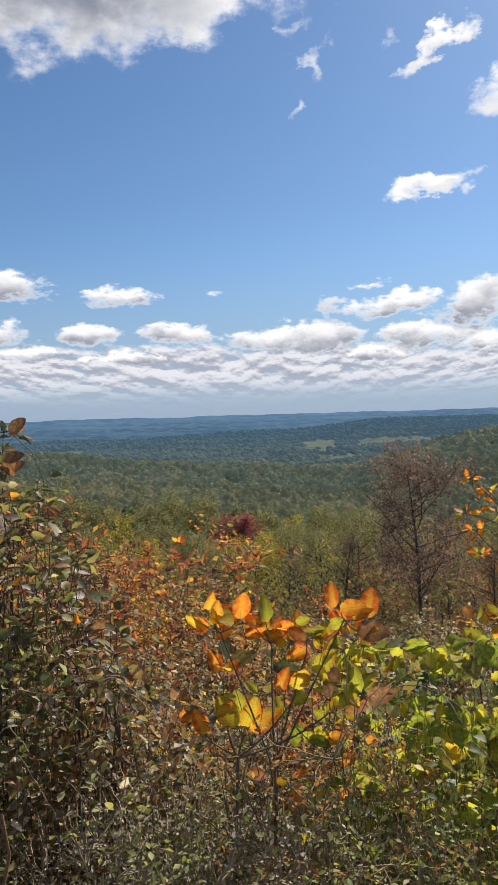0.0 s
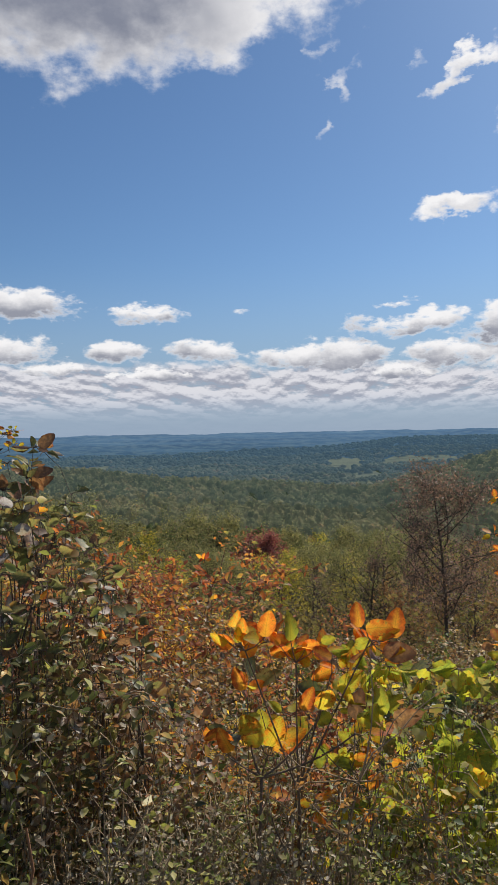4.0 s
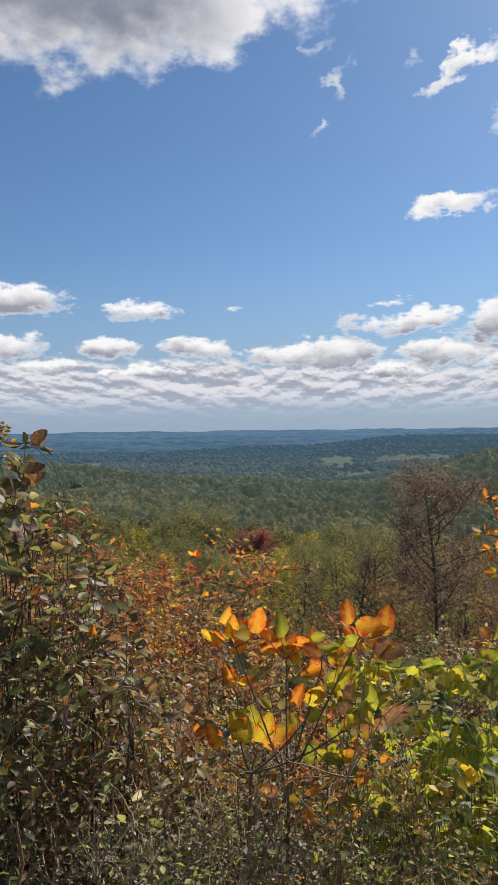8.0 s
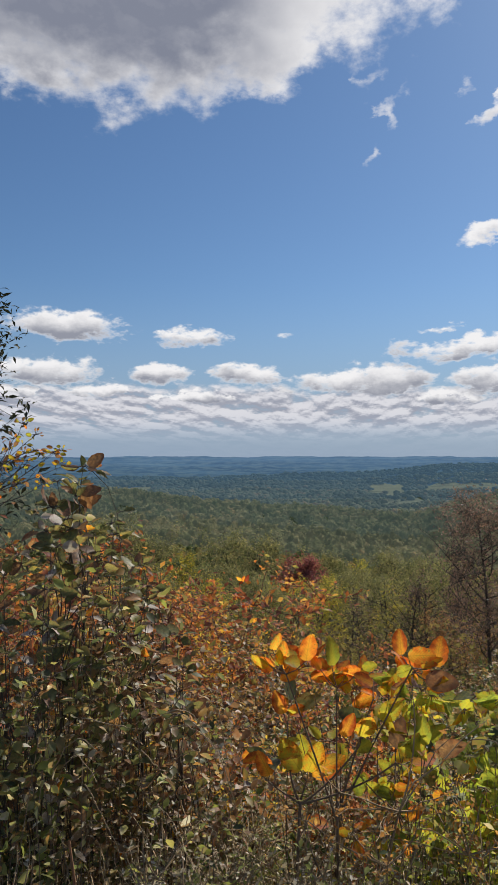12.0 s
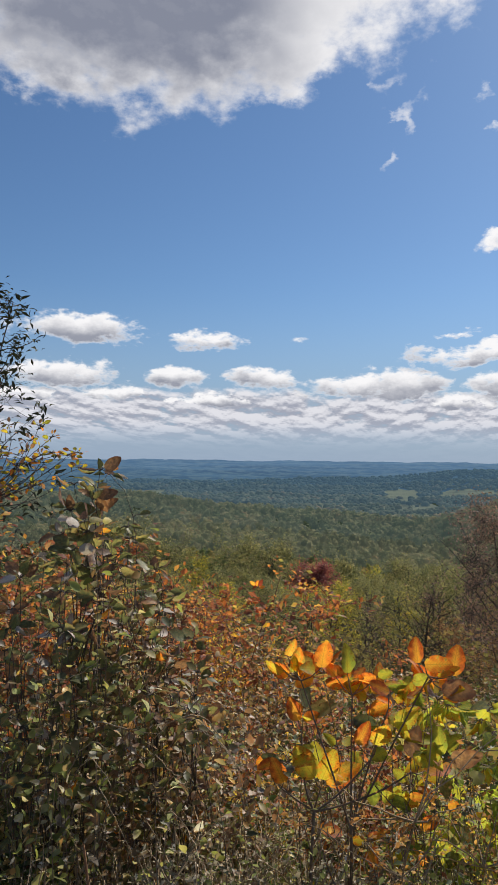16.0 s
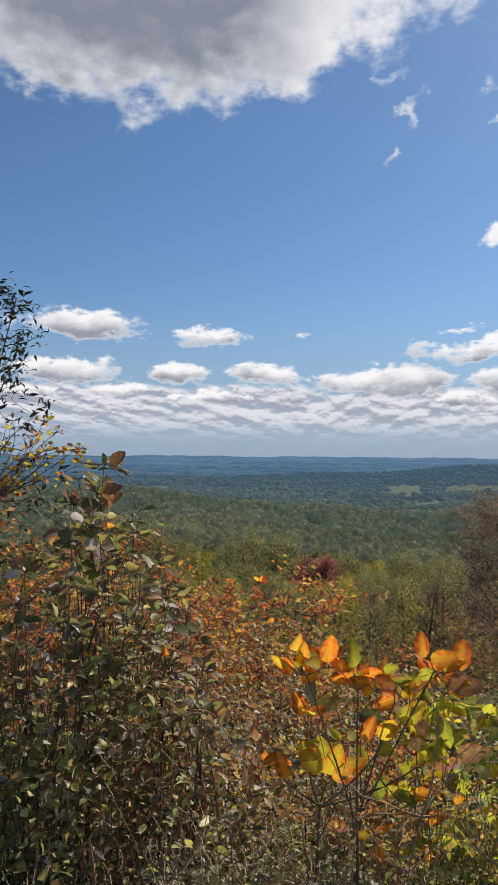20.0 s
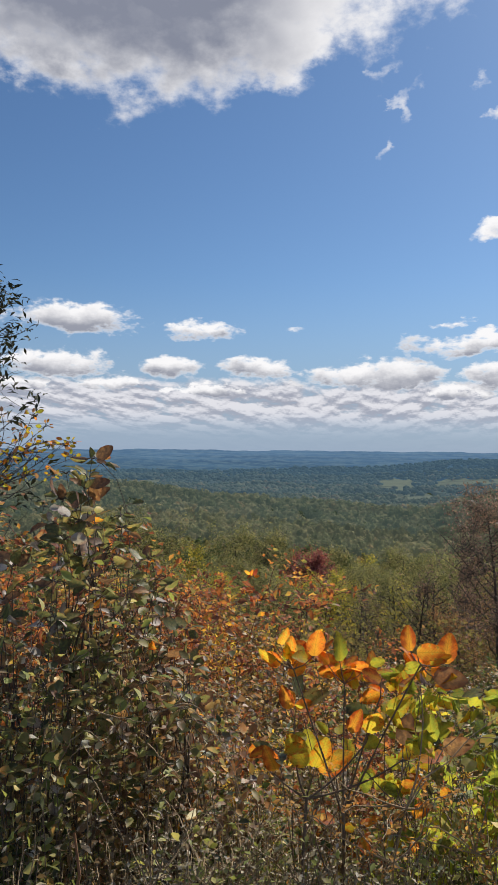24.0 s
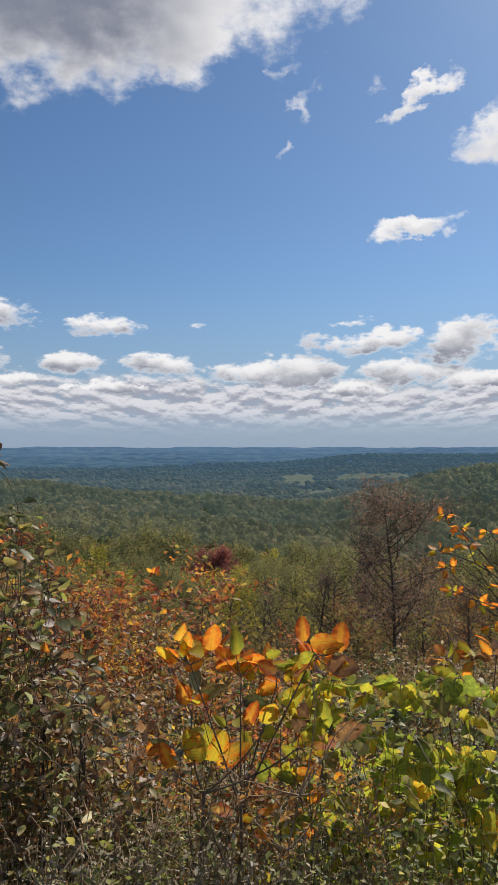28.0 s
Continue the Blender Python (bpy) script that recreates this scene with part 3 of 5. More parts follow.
def not_field(x, y, r, a):
    ok = np.ones(len(x), bool)
    for a0, r0, wa, wr in FIELDS:
        ok &= (np.abs(a - a0) > wa * (0.82 + 0.2 * np.sin(r * 0.021 + a0))) | (np.abs(r - r0) > wr * (0.88 + 0.14 * np.sin(a * 4.1 + a0))) | (np.sin(x * 0.21) * np.sin(y * 0.13) > 0.97)
    return ok


def on_ridge(x, y, r, a):
    """The far ridge that comes in from the side and thins out on the plain."""
    return not_field(x, y, r, a) & (r < 3240 + 360 * ease(a + 1.6 * np.sin(r * 0.013) + np.sin(r * 0.047), -13, 4))


WOOD_SLOPE = foliage("slope_leaves", [(0.0, (0.075, 0.105, 0.05)), (0.35, (0.135, 0.16, 0.07)), (0.6, (0.19, 0.19, 0.085)), (0.8, (0.29, 0.25, 0.10)), (1.0, (0.28, 0.16, 0.09))], 0.45, 0.6, 0.2, 0.05, 0.4, trees=True)
# meadow haze is put into a greyer green and a bluish emission
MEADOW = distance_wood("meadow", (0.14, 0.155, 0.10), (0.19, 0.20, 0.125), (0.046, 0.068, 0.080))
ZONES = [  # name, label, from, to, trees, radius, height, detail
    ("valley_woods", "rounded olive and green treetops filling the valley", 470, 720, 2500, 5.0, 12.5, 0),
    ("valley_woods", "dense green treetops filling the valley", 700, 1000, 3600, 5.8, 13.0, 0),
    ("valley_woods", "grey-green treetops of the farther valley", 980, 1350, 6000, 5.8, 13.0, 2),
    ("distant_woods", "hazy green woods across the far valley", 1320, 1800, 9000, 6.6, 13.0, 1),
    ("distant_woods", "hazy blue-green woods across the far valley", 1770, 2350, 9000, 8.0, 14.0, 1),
    ("distant_woods", "woods near the plain, tinted blue-green for haze", 2300, 3000, 8500, 9.5, 14.0, 1),
    ("distant_woods", "woods on the far ridge, tinted blue for haze", 2950, 3600, 5500, 11.0, 14.0, 1),
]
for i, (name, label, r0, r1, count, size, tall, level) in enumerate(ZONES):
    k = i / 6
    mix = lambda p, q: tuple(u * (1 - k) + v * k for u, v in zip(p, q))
    # haze painted by zone: bluer colour, more emission; the nearest two are lifted too
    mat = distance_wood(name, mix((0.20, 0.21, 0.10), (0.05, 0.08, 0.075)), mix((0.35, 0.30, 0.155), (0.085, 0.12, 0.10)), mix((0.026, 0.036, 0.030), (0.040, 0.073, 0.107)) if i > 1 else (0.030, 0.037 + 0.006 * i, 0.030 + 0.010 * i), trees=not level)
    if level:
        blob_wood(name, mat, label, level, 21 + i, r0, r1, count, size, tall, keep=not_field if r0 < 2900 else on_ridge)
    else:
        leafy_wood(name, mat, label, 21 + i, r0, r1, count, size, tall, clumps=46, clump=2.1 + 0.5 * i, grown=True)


leafy_wood("slope_woods", WOOD_SLOPE, "olive and green treetops on the lower slope", 23, 85, 490, 4000, 3.5, 10.0, clumps=100, clump=1.3)


def field(a0, r0, wa, wr):
    """A meadow between the woods, lying on the land."""
    rr, aa = np.meshgrid(np.linspace(r0 - wr, r0 + wr, 9), np.radians(np.linspace(a0 - wa, a0 + wa, 15)), indexing="ij")
    rr = rr + wr * 0.25 * np.sin(aa * 140)
    x, y = rr * np.sin(aa), rr * np.cos(aa)
    v = np.stack([x, y, land(x, y) + 4.0], -1).reshape(-1, 3)
    i, j = np.meshgrid(np.arange(8), np.arange(14), indexing="ij")
    f = np.stack([i * 15 + j, i * 15 + j + 1, (i + 1) * 15 + j + 1, (i + 1) * 15 + j], -1).reshape(-1, 4)
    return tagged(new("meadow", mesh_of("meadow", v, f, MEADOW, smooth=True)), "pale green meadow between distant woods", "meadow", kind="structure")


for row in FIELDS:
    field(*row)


SLOPE_SCRUB = foliage("slope_scrub_leaves", [(0.0, (0.08, 0.075, 0.04)), (0.35, (0.15, 0.12, 0.06)), (0.6, (0.20, 0.19, 0.07)), (0.85, (0.27, 0.17, 0.08)), (1.0, (0.33, 0.20, 0.10))], 0.4, 0.6, 0.2, 0.25, 0.4, trees=True)
leafy_wood("slope_scrub", SLOPE_SCRUB, "brown and olive thicket between the trees of the slope", 27, 17, 120, 2600, 1.25, 2.6, clumps=100, clump=0.62, core=0)

leafy_wood("slope_scrub", SLOPE_SCRUB, "low brown and olive bushes covering the upper slope", 28, 15, 46, 900, 0.75, 1.35, clumps=130, clump=0.34, core=0)

# ---- trees ----
def aim(a, e, r):
    """The point in that azimuth and elevation from the lookout, r metres off on the level."""
    a, e = radians(a), radians(e)
    return np.array([0.03 + r * math.sin(a), r * math.cos(a), 1.62 + r * math.tan(e)])


def spot(a, r, sink=0.05):
    x, y = r * math.sin(radians(a)), r * math.cos(radians(a))
    return np.array([x, y, float(land(x, y)) - sink])


def make_tree(name, label, seed, height, spread, base, leaves, leaf, leaf_mat, bark=BARK, limbs=14, lean=0.05, thick=0.016, cloud=0.35, group="", wander=0.05, shape=LEAF2):
    """A trunk, limbs with twigs, and a crown of single leaves, at the origin."""
    rng = np.random.default_rng(seed)
    root = tagged(new(name), label, "tree", group)
    trunk = bent(rng, (0, 0, 0), (lean, lean * 0.5, 1), height * 0.97, 9, wander, 0.02)
    part("trunk", mesh_of("trunk", *tube(trunk, height * thick, height * thick * 0.15, 7), bark, smooth=True), root)
    tips, twigs = [], []
    for i in range(limbs):
        t = base + (1 - base) * (i + rng.uniform(0, 0.8)) / limbs
        k = min(int(t * 9), 8)
        at = trunk[k] + (trunk[k + 1] - trunk[k]) * (t * 9 - k)
        reach = spread * (0.35 + 0.75 * math.sin(math.pi * min(1, (t - base) / (1 - base) * 0.8 + 0.2))) * rng.uniform(0.7, 1.15)
        limb = bent(rng, at, ring_way(rng, rng.uniform(0.35, 0.9)), reach, 5, 0.16, 0.05)
        tips.append(limb[2:])
        for j in range(5):
            start = limb[rng.integers(1, 6)]
            twig = bent(rng, start, ring_way(rng, rng.uniform(-0.1, 0.9)), reach * rng.uniform(0.3, 0.6), 4, 0.25, 0.04)
            twigs.append(tube(twig, height * thick * 0.12, height * thick * 0.04, 3))
            tips.append(twig[1:])
        part("limb", mesh_of("limb", *tube(limb, height * thick * 0.42 * (1.1 - t * 0.6), height * thick * 0.08, 4), bark, smooth=True), root)
    tagged(part("twig_mass", mesh_of("twig_mass", *gather(twigs), bark, smooth=True), root), kind="stuff")
    tips = np.concatenate(tips)
    tufts = tips[rng.integers(0, len(tips), limbs * 4)]
    which = rng.integers(0, len(tufts), leaves)
    off = rng.normal(0, spread * cloud * 0.36, (leaves, 3)) * rng.uniform(0.6, 1.3, len(tufts))[which, None]
    at = tufts[which] + off
    out = (at - (0, 0, height * 0.62)) / spread * 0.5 + off / (spread * cloud * 0.36)
    out /= np.linalg.norm(out, axis=1, keepdims=True)
    turns = facing(rng, out, 0.55) if shape is LEAF2 else turned(rng, leaves, 0.9)
    v, f = strew(*shape, at, turns, leaf * rng.uniform(0.6, 1.3, leaves))
    tagged(part("crown", mesh_of("crown", v, f, leaf_mat), root), kind="stuff")
    return root


def stand(thing, at, turn=0.0, size=1.0):
    thing.matrix_basis = pose(*at, 0, 0, turn) @ Matrix.Scale(size, 4)
    return thing


def again(thing, at, turn=0.0, size=1.0):
    c = copy_thing(thing, pose(*at, 0, 0, turn))
    c.matrix_basis = pose(*at, 0, 0, turn) @ Matrix.Scale(size, 4)
    return c


OAK = foliage("oak_leaves", [(0.0, (0.085, 0.07, 0.058)), (0.4, (0.15, 0.115, 0.095)), (0.7, (0.23, 0.15, 0.125)), (1.0, (0.34, 0.21, 0.175))], 0.35, 0.4, 0.5, 3.0, 0.2)
OLIVE = foliage("olive_leaves", [(0.0, (0.11, 0.125, 0.055)), (0.5, (0.20, 0.205, 0.09)), (1.0, (0.32, 0.28, 0.13))], 0.4, 0.45, 0.4, 1.0, 0.2)
LIME = foliage("yellow_green_leaves", [(0.0, (0.20, 0.22, 0.05)), (0.5, (0.36, 0.33, 0.06)), (1.0, (0.52, 0.40, 0.07))], 0.45, 0.45, 0.4, 1.0, 0.2)
WINE = foliage("wine_red_leaves", [(0.0, (0.18, 0.06, 0.065)), (0.5, (0.28, 0.09, 0.09)), (1.0, (0.36, 0.15, 0.12))], 0.4, 0.45, 0.4, 1.0, 0.2)
RUST = foliage("rust_leaves", [(0.0, (0.11, 0.07, 0.045)), (0.5, (0.24, 0.13, 0.07)), (1.0, (0.38, 0.22, 0.10))], 0.45, 0.45, 0.4, 1.0, 0.2)

stand(make_tree("oak_tree", "slender young oak with thin reddish-brown leaves above the scrub", 39, 5.75, 2.2, 0.30, 10500, 0.068, OAK, limbs=24, lean=0.0, wander=0.035, cloud=0.3, thick=0.012), spot(11.6, 20), 20)
stand(make_tree("red_tree", "wine-red rounded tree among green treetops", 32, 10.6, 2.9, 0.7, 6400, 0.22, WINE, limbs=26, lean=0.0), spot(-3.5, 78))
stand(make_tree("yellow_tree", "small yellow-green tree with a broad crown", 33, 6.2, 2.4, 0.32, 5200, 0.13, LIME, limbs=22, cloud=0.3), spot(-1.8, 50))
kinds = [
    make_tree("slope_tree", "olive-green young tree on the slope", 34, 7.5, 3.0, 0.34, 6400, 0.135, OLIVE, limbs=22, cloud=0.3, group="trees on the slope"),
    make_tree("slope_tree", "thin half-bare tree with sparse olive leaves", 35, 7.0, 2.5, 0.36, 2200, 0.12, OLIVE, limbs=18, cloud=0.25, group="trees on the slope"),
    make_tree("slope_tree", "yellow-green autumn tree on the slope", 36, 6.5, 2.8, 0.32, 5400, 0.13, LIME, limbs=20, cloud=0.3, group="trees on the slope"),
    make_tree("slope_tree", "rust-brown autumn tree thinning its leaves", 37, 6.0, 2.5, 0.32, 3600, 0.12, RUST, limbs=18, cloud=0.3, group="trees on the slope"),
    make_tree("slope_tree", "thin dark tree with few brown leaves", 38, 6.5, 2.1, 0.36, 1700, 0.10, OAK, limbs=18, cloud=0.25, group="trees on the slope"),
]
PLACES = [  # azimuth, distance, kind, size
    (-6.5, 46, 0, 0.95), (-9.5, 42, 2, 0.9), (-12, 48, 3, 0.95), (-15, 44, 0, 1.0), (-18, 40, 2, 0.9), (-21, 46, 0, 1.0), (-24, 40, 0, 1.0),
    (-4.6, 36, 0, 0.7), (0.9, 40, 1, 0.95), (2.9, 44, 1, 1.05), (4.2, 38, 2, 0.75), (6.2, 34, 1, 0.95), (8.2, 30, 4, 1.0), (9.6, 36, 0, 0.9),
    (13.2, 28, 3, 0.85), (14.8, 34, 4, 1.0), (16.8, 30, 3, 0.85), (18.6, 36, 0, 1.0), (20.5, 30, 1, 1.0), (-1, 66, 0, 1.1), (2.5, 72, 0, 1.2), (5.4, 64, 1, 1.2),
    (8, 70, 0, 1.2), (11, 62, 3, 1.1), (14, 66, 0, 1.2), (17, 58, 2, 1.0), (-6, 76, 0, 1.2), (-9, 64, 0, 1.15), (-12, 70, 2, 1.15), (-16, 62, 0, 1.2), (-20, 66, 0, 1.2),
    (-24, 60, 2, 1.1), (-28, 50, 0, 1.1), (23, 44, 0, 1.0), (7.3, 48, 3, 0.95), (10.3, 26, 4, 0.7), (-13.5, 32, 3, 0.75),
    (1.8, 30, 4, 0.75), (3.4, 27, 1, 0.7), (5.2, 25, 4, 0.7), (7.4, 26, 1, 0.75), (9.0, 24, 3, 0.6), (12.6, 24, 4, 0.75), (14.0, 22, 1, 0.6), (15.6, 26, 3, 0.65), (17.6, 24, 4, 0.7), (19.4, 27, 1, 0.75), (-2.6, 32, 1, 0.7), (-6.2, 82, 0, 1.95), (-1.2, 84, 0, 1.9), (1.6, 88, 2, 1.9), (-8.8, 86, 0, 2.0), (4.4, 84, 0, 1.9), (-11.8, 84, 2, 2.0), (-15, 84, 0, 2.1), (7.4, 86, 0, 1.9), (10.5, 82, 3, 1.8), (-18.5, 80, 0, 2.1), (-0.6, 52, 2, 1.05), (-5.2, 56, 2, 1.0), (-8.6, 52, 0, 1.05), (1.2, 58, 0, 1.1), (3.8, 55, 2, 0.95), (-8, 34, 4, 0.75), (-10.8, 36, 1, 0.8), (-16.4, 34, 1, 0.85), (-19.6, 33, 3, 0.8),
]
used = set()
grow = random.Random(7)
for a0, r0, kind, size in PLACES:
    if kind in used:
        again(kinds[kind], spot(a0, r0), grow.uniform(0, 360), size * 0.86 * grow.uniform(0.92, 1.08))
    else:
        stand(kinds[kind], spot(a0, r0), grow.uniform(0, 360), size * 0.86)
        used.add(kind)


# ---- scrub ----
LEAF4 = blade(2, 0.6)


def make_shrub(name, label, seed, height, spread, stems, twigs, leaves, leaf, leaf_mat, stem_mat=TWIG, shape=LEAF4, group="scrub", up=0.75, wild=0.15, gap=0.25, tilt=0.9, category="shrub"):
    """Several stems from one root with side twigs and single leaves along them."""
    rng = np.random.default_rng(seed)
    root = tagged(new(name), label, category, group)
    spots, bits = [], []
    for i in range(stems):
        stem = bent(rng, (rng.normal(0, 0.05), rng.normal(0, 0.05), 0), ring_way(rng, rng.uniform(0.8, 2.6)) * (spread, spread, height), height * rng.uniform(0.75, 1.1), 7, wild * 1.1, 0.05)
        for j in range(twigs):
            k = rng.integers(2, 8)
            twig = bent(rng, stem[k], ring_way(rng, rng.uniform(0.0, 1.2)), height * rng.uniform(0.10, 0.26), 4, wild * 1.6, 0.03)
            bits.append(tube(twig, 0.0028, 0.0012, 3))
            spots.append(twig[1:])
        spots.append(stem[int(7 * gap) + 1:])
        part("stem", mesh_of("stem", *tube(stem, 0.0035 + height * 0.001, 0.0015, 5), stem_mat, smooth=True), root)
    tagged(part("twig_mass", mesh_of("twig_mass", *gather(bits), stem_mat, smooth=True), root), kind="stuff")
    spots = np.concatenate(spots)
    at = spots[rng.integers(0, len(spots), leaves)] + rng.normal(0, leaf * 0.8, (leaves, 3))
    v, f = strew(shape[0], shape[1], at, turned(rng, leaves, tilt), leaf * rng.uniform(0.5, 1.25, leaves))
    uvs = np.tile(shape[2], (leaves, 1)) if len(shape) > 2 else None
    tagged(part("leaves", mesh_of("leaves", v, f, leaf_mat, uvs=uvs), root), kind="stuff")
    return root


FLAME = foliage("flame_leaves", [(0.0, (0.14, 0.06, 0.045)), (0.3, (0.28, 0.10, 0.055)), (0.55, (0.44, 0.15, 0.05)), (0.75, (0.52, 0.23, 0.06)), (0.9, (0.50, 0.36, 0.09)), (1.0, (0.30, 0.29, 0.09))], 0.5, 0.4, 0.4, 20, 0.2)
# the palest stop paints glints on some of the brown leaves
DULL = foliage("dull_brown_leaves", [(0.0, (0.08, 0.06, 0.04)), (0.3, (0.18, 0.12, 0.06)), (0.55, (0.22, 0.20, 0.07)), (0.8, (0.36, 0.20, 0.07)), (0.9, (0.45, 0.30, 0.12)), (1.0, (0.5, 0.42, 0.32))], 0.4, 0.35, 0.6, 20, 0.2)
GREEN = foliage("dark_green_leaves", [(0.0, (0.05, 0.075, 0.03)), (0.5, (0.11, 0.145, 0.04)), (0.8, (0.19, 0.20, 0.05)), (1.0, (0.30, 0.21, 0.08))], 0.4, 0.35, 0.6, 20, 0.2)
GOLD = foliage("gold_leaves", [(0.0, (0.38, 0.20, 0.03)), (0.5, (0.65, 0.40, 0.05)), (1.0, (0.65, 0.52, 0.10))], 0.5, 0.4, 0.4, 20, 0.2)
VINE = foliage("lime_vine_leaves", [(0.0, (0.16, 0.21, 0.03)), (0.4, (0.30, 0.38, 0.04)), (0.75, (0.46, 0.50, 0.06)), (1.0, (0.58, 0.45, 0.06))], 0.5, 0.4, 0.4, 18, 0.25)
HERB = foliage("bright_herb_leaves", [(0.0, (0.14, 0.17, 0.05)), (0.5, (0.28, 0.31, 0.085)), (0.85, (0.44, 0.40, 0.15)), (1.0, (0.58, 0.50, 0.36))], 0.45, 0.4, 0.5, 20, 0.2)
SEEDY = foliage("dry_weed", [(0.0, (0.16, 0.135, 0.09)), (0.6, (0.33, 0.29, 0.21)), (1.0, (0.56, 0.51, 0.43))], 0.3, 0.7, 0.2, 20, 0.2)
# green leaves painted almost black, for a silhouette against the sky
SHADE_LEAF = foliage("silhouette_leaves", [(0.0, (0.025, 0.03, 0.02)), (1.0, (0.06, 0.065, 0.03))], 0.1, 0.4, 0.3, 20, 0.2)

SCRUB = {  # label, seed, height, spread, leaves, leaf size, leaf and stem materials
    "flame": ("orange and red autumn shrub with thin stems", 51, 1.4, 0.55, 1100, 0.043, FLAME, REDSTEM),
    "dull": ("brown and olive leafy shrub with dark stems", 52, 1.4, 0.5, 1000, 0.05, DULL, TWIG),
    "green": ("dark green shrub with small leaves", 53, 1.3, 0.55, 1000, 0.046, GREEN, TWIG),
    "gold": ("yellow autumn shrub with thin stems", 54, 1.2, 0.5, 600, 0.05, GOLD, TWIG),
    "rust": ("rust-brown shrub with thin sparse leaves", 57, 1.4, 0.5, 700, 0.042, RUST, REDSTEM),
}
scrub = {}
for key, (label, seed, height, spread, leaves, leaf, leaf_mat, stem_mat) in SCRUB.items():
    scrub[key] = make_shrub("shrub", label, seed, height, spread, 4, 13, leaves, leaf, leaf_mat, stem_mat)
    scrub[key + " far"] = make_shrub("shrub", label, seed + 10, height, spread, 3, 18, leaves, leaf * 1.1, leaf_mat, stem_mat, shape=LEAF2)
scrub["vine"] = make_shrub("shrub", "low tangle of lime-green heart-shaped leaves", 55, 1.1, 0.6, 4, 9, 420, 0.07, VINE, shape=LEAF_HEART)
scrub["herb"] = make_shrub("weed", "thin green weed with small bright leaves", 58, 1.0, 0.28, 4, 14, 420, 0.026, HERB, STRAW, group="dry weeds", category="weed")
scrub["weed"] = make_shrub("weed", "grey-brown dry weed with fine twigs and seeds", 56, 0.9, 0.3, 3, 34, 650, 0.016, SEEDY, STRAW, group="dry weeds", category="weed")
first = set()


def plant(kind, a0, r0, size):
    turn = grow.uniform(0, 360)
    if kind in first:
        return again(scrub[kind], spot(a0, r0), turn, size)
    first.add(kind)
    return stand(scrub[kind], spot(a0, r0), turn, size)


def pick(table):
    return grow.choices([k for k, _ in table], [w for _, w in table])[0]


LEFT = [("dull", 4), ("green", 5)]
MIDDLE = [("flame", 1), ("dull", 5), ("gold", 1), ("rust", 1), ("green", 4)]
RIGHT = [("green", 3), ("vine", 4), ("dull", 2), ("gold", 1)]
FAR_RIGHT = [("dull", 3), ("green", 3), ("rust", 2), ("gold", 1), ("flame", 1)]
WIDE = [("flame", 3), ("rust", 2), ("gold", 1), ("dull", 5), ("green", 2)]
for r0, step, size in ((2.1, 5.0, 0.42), (2.6, 4.2, 0.55), (3.3, 3.8, 0.68), (4.2, 3.6, 0.8), (5.4, 3.2, 0.9), (7.0, 3.0, 0.95), (9.0, 2.7, 1.0), (11.5, 2.6, 0.85), (15, 2.4, 0.85)):
    a0 = -33.0
    while a0 < 25:
        a1, r1 = a0 + grow.uniform(-1, 1) * step * 0.45, r0 * grow.uniform(0.88, 1.14)
        tall = (1.0 + 0.25 * float(ease(-a1, 10, 22)) * (r0 < 12)) * (1.0 - 0.17 * float(ease(a1, -3, 5)) * (r0 > 3))
        table = FAR_RIGHT if r0 > 4.5 and a1 > 1 else WIDE if r0 > 4.5 else LEFT if a1 < -12 else MIDDLE if a1 < 3 else RIGHT
        plant(pick(table) + (" far" if r0 > 6 else ""), a1, r1, size * tall * grow.uniform(0.85, 1.15))
        a0 += step * (0.62 if a1 > -4 and 4 < r0 < 25 else 0.85 if r0 > 4 else 1.0)
for i in range(16):
    plant(pick([("flame", 4), ("gold", 2), ("rust", 2), ("dull", 1)]), -17.5 + i * 0.85 + grow.uniform(-0.5, 0.5), grow.uniform(5.0, 8.5), grow.uniform(1.15, 1.45))
for i in range(30):
    plant(pick([("green", 4), ("dull", 2), ("gold", 1), ("vine", 1), ("flame", 1)]), grow.uniform(-11, 9), grow.uniform(2.3, 4.8), grow.uniform(0.55, 0.8))
for key, thing in scrub.items():
    if key not in first and key not in ("weed", "herb"):
        plant(key, -31.0 - len(first), 9.0 if "far" in key else 4.0, 1.0)
for i in range(90):
    a1 = grow.uniform(-30, 21)
    plant("weed", a1, grow.uniform(1.5, 2.6), grow.uniform(0.5, 0.85))
for i in range(46):
    plant("herb", grow.uniform(-9, 18), grow.uniform(1.55, 2.5), grow.uniform(0.5, 0.85))
for i in range(44):
    plant("weed", grow.uniform(-20, 3), grow.uniform(1.5, 2.2), grow.uniform(0.7, 1.0))


# ---- plants of the foreground, leaf by leaf ----
ONE = dict(single=True, veins=True, mottle=5.0)
FLAME_LEAF = foliage("orange_leaf", [(0.0, (0.40, 0.10, 0.03)), (0.3, (0.60, 0.17, 0.03)), (0.7, (0.72, 0.25, 0.035)), (0.9, (0.74, 0.36, 0.05)), (1.0, (0.52, 0.42, 0.08))], 0.62, 0.4, 0.4, amount=0.5, heart=(0.74, 0.42, 0.05), **ONE)
YELLOW_LEAF = foliage("yellow_leaf", [(0.0, (0.24, 0.30, 0.05)), (0.4, (0.38, 0.37, 0.05)), (0.8, (0.52, 0.36, 0.04)), (1.0, (0.60, 0.27, 0.03))], 0.58, 0.4, 0.4, amount=0.5, heart=(0.50, 0.47, 0.05), **ONE)
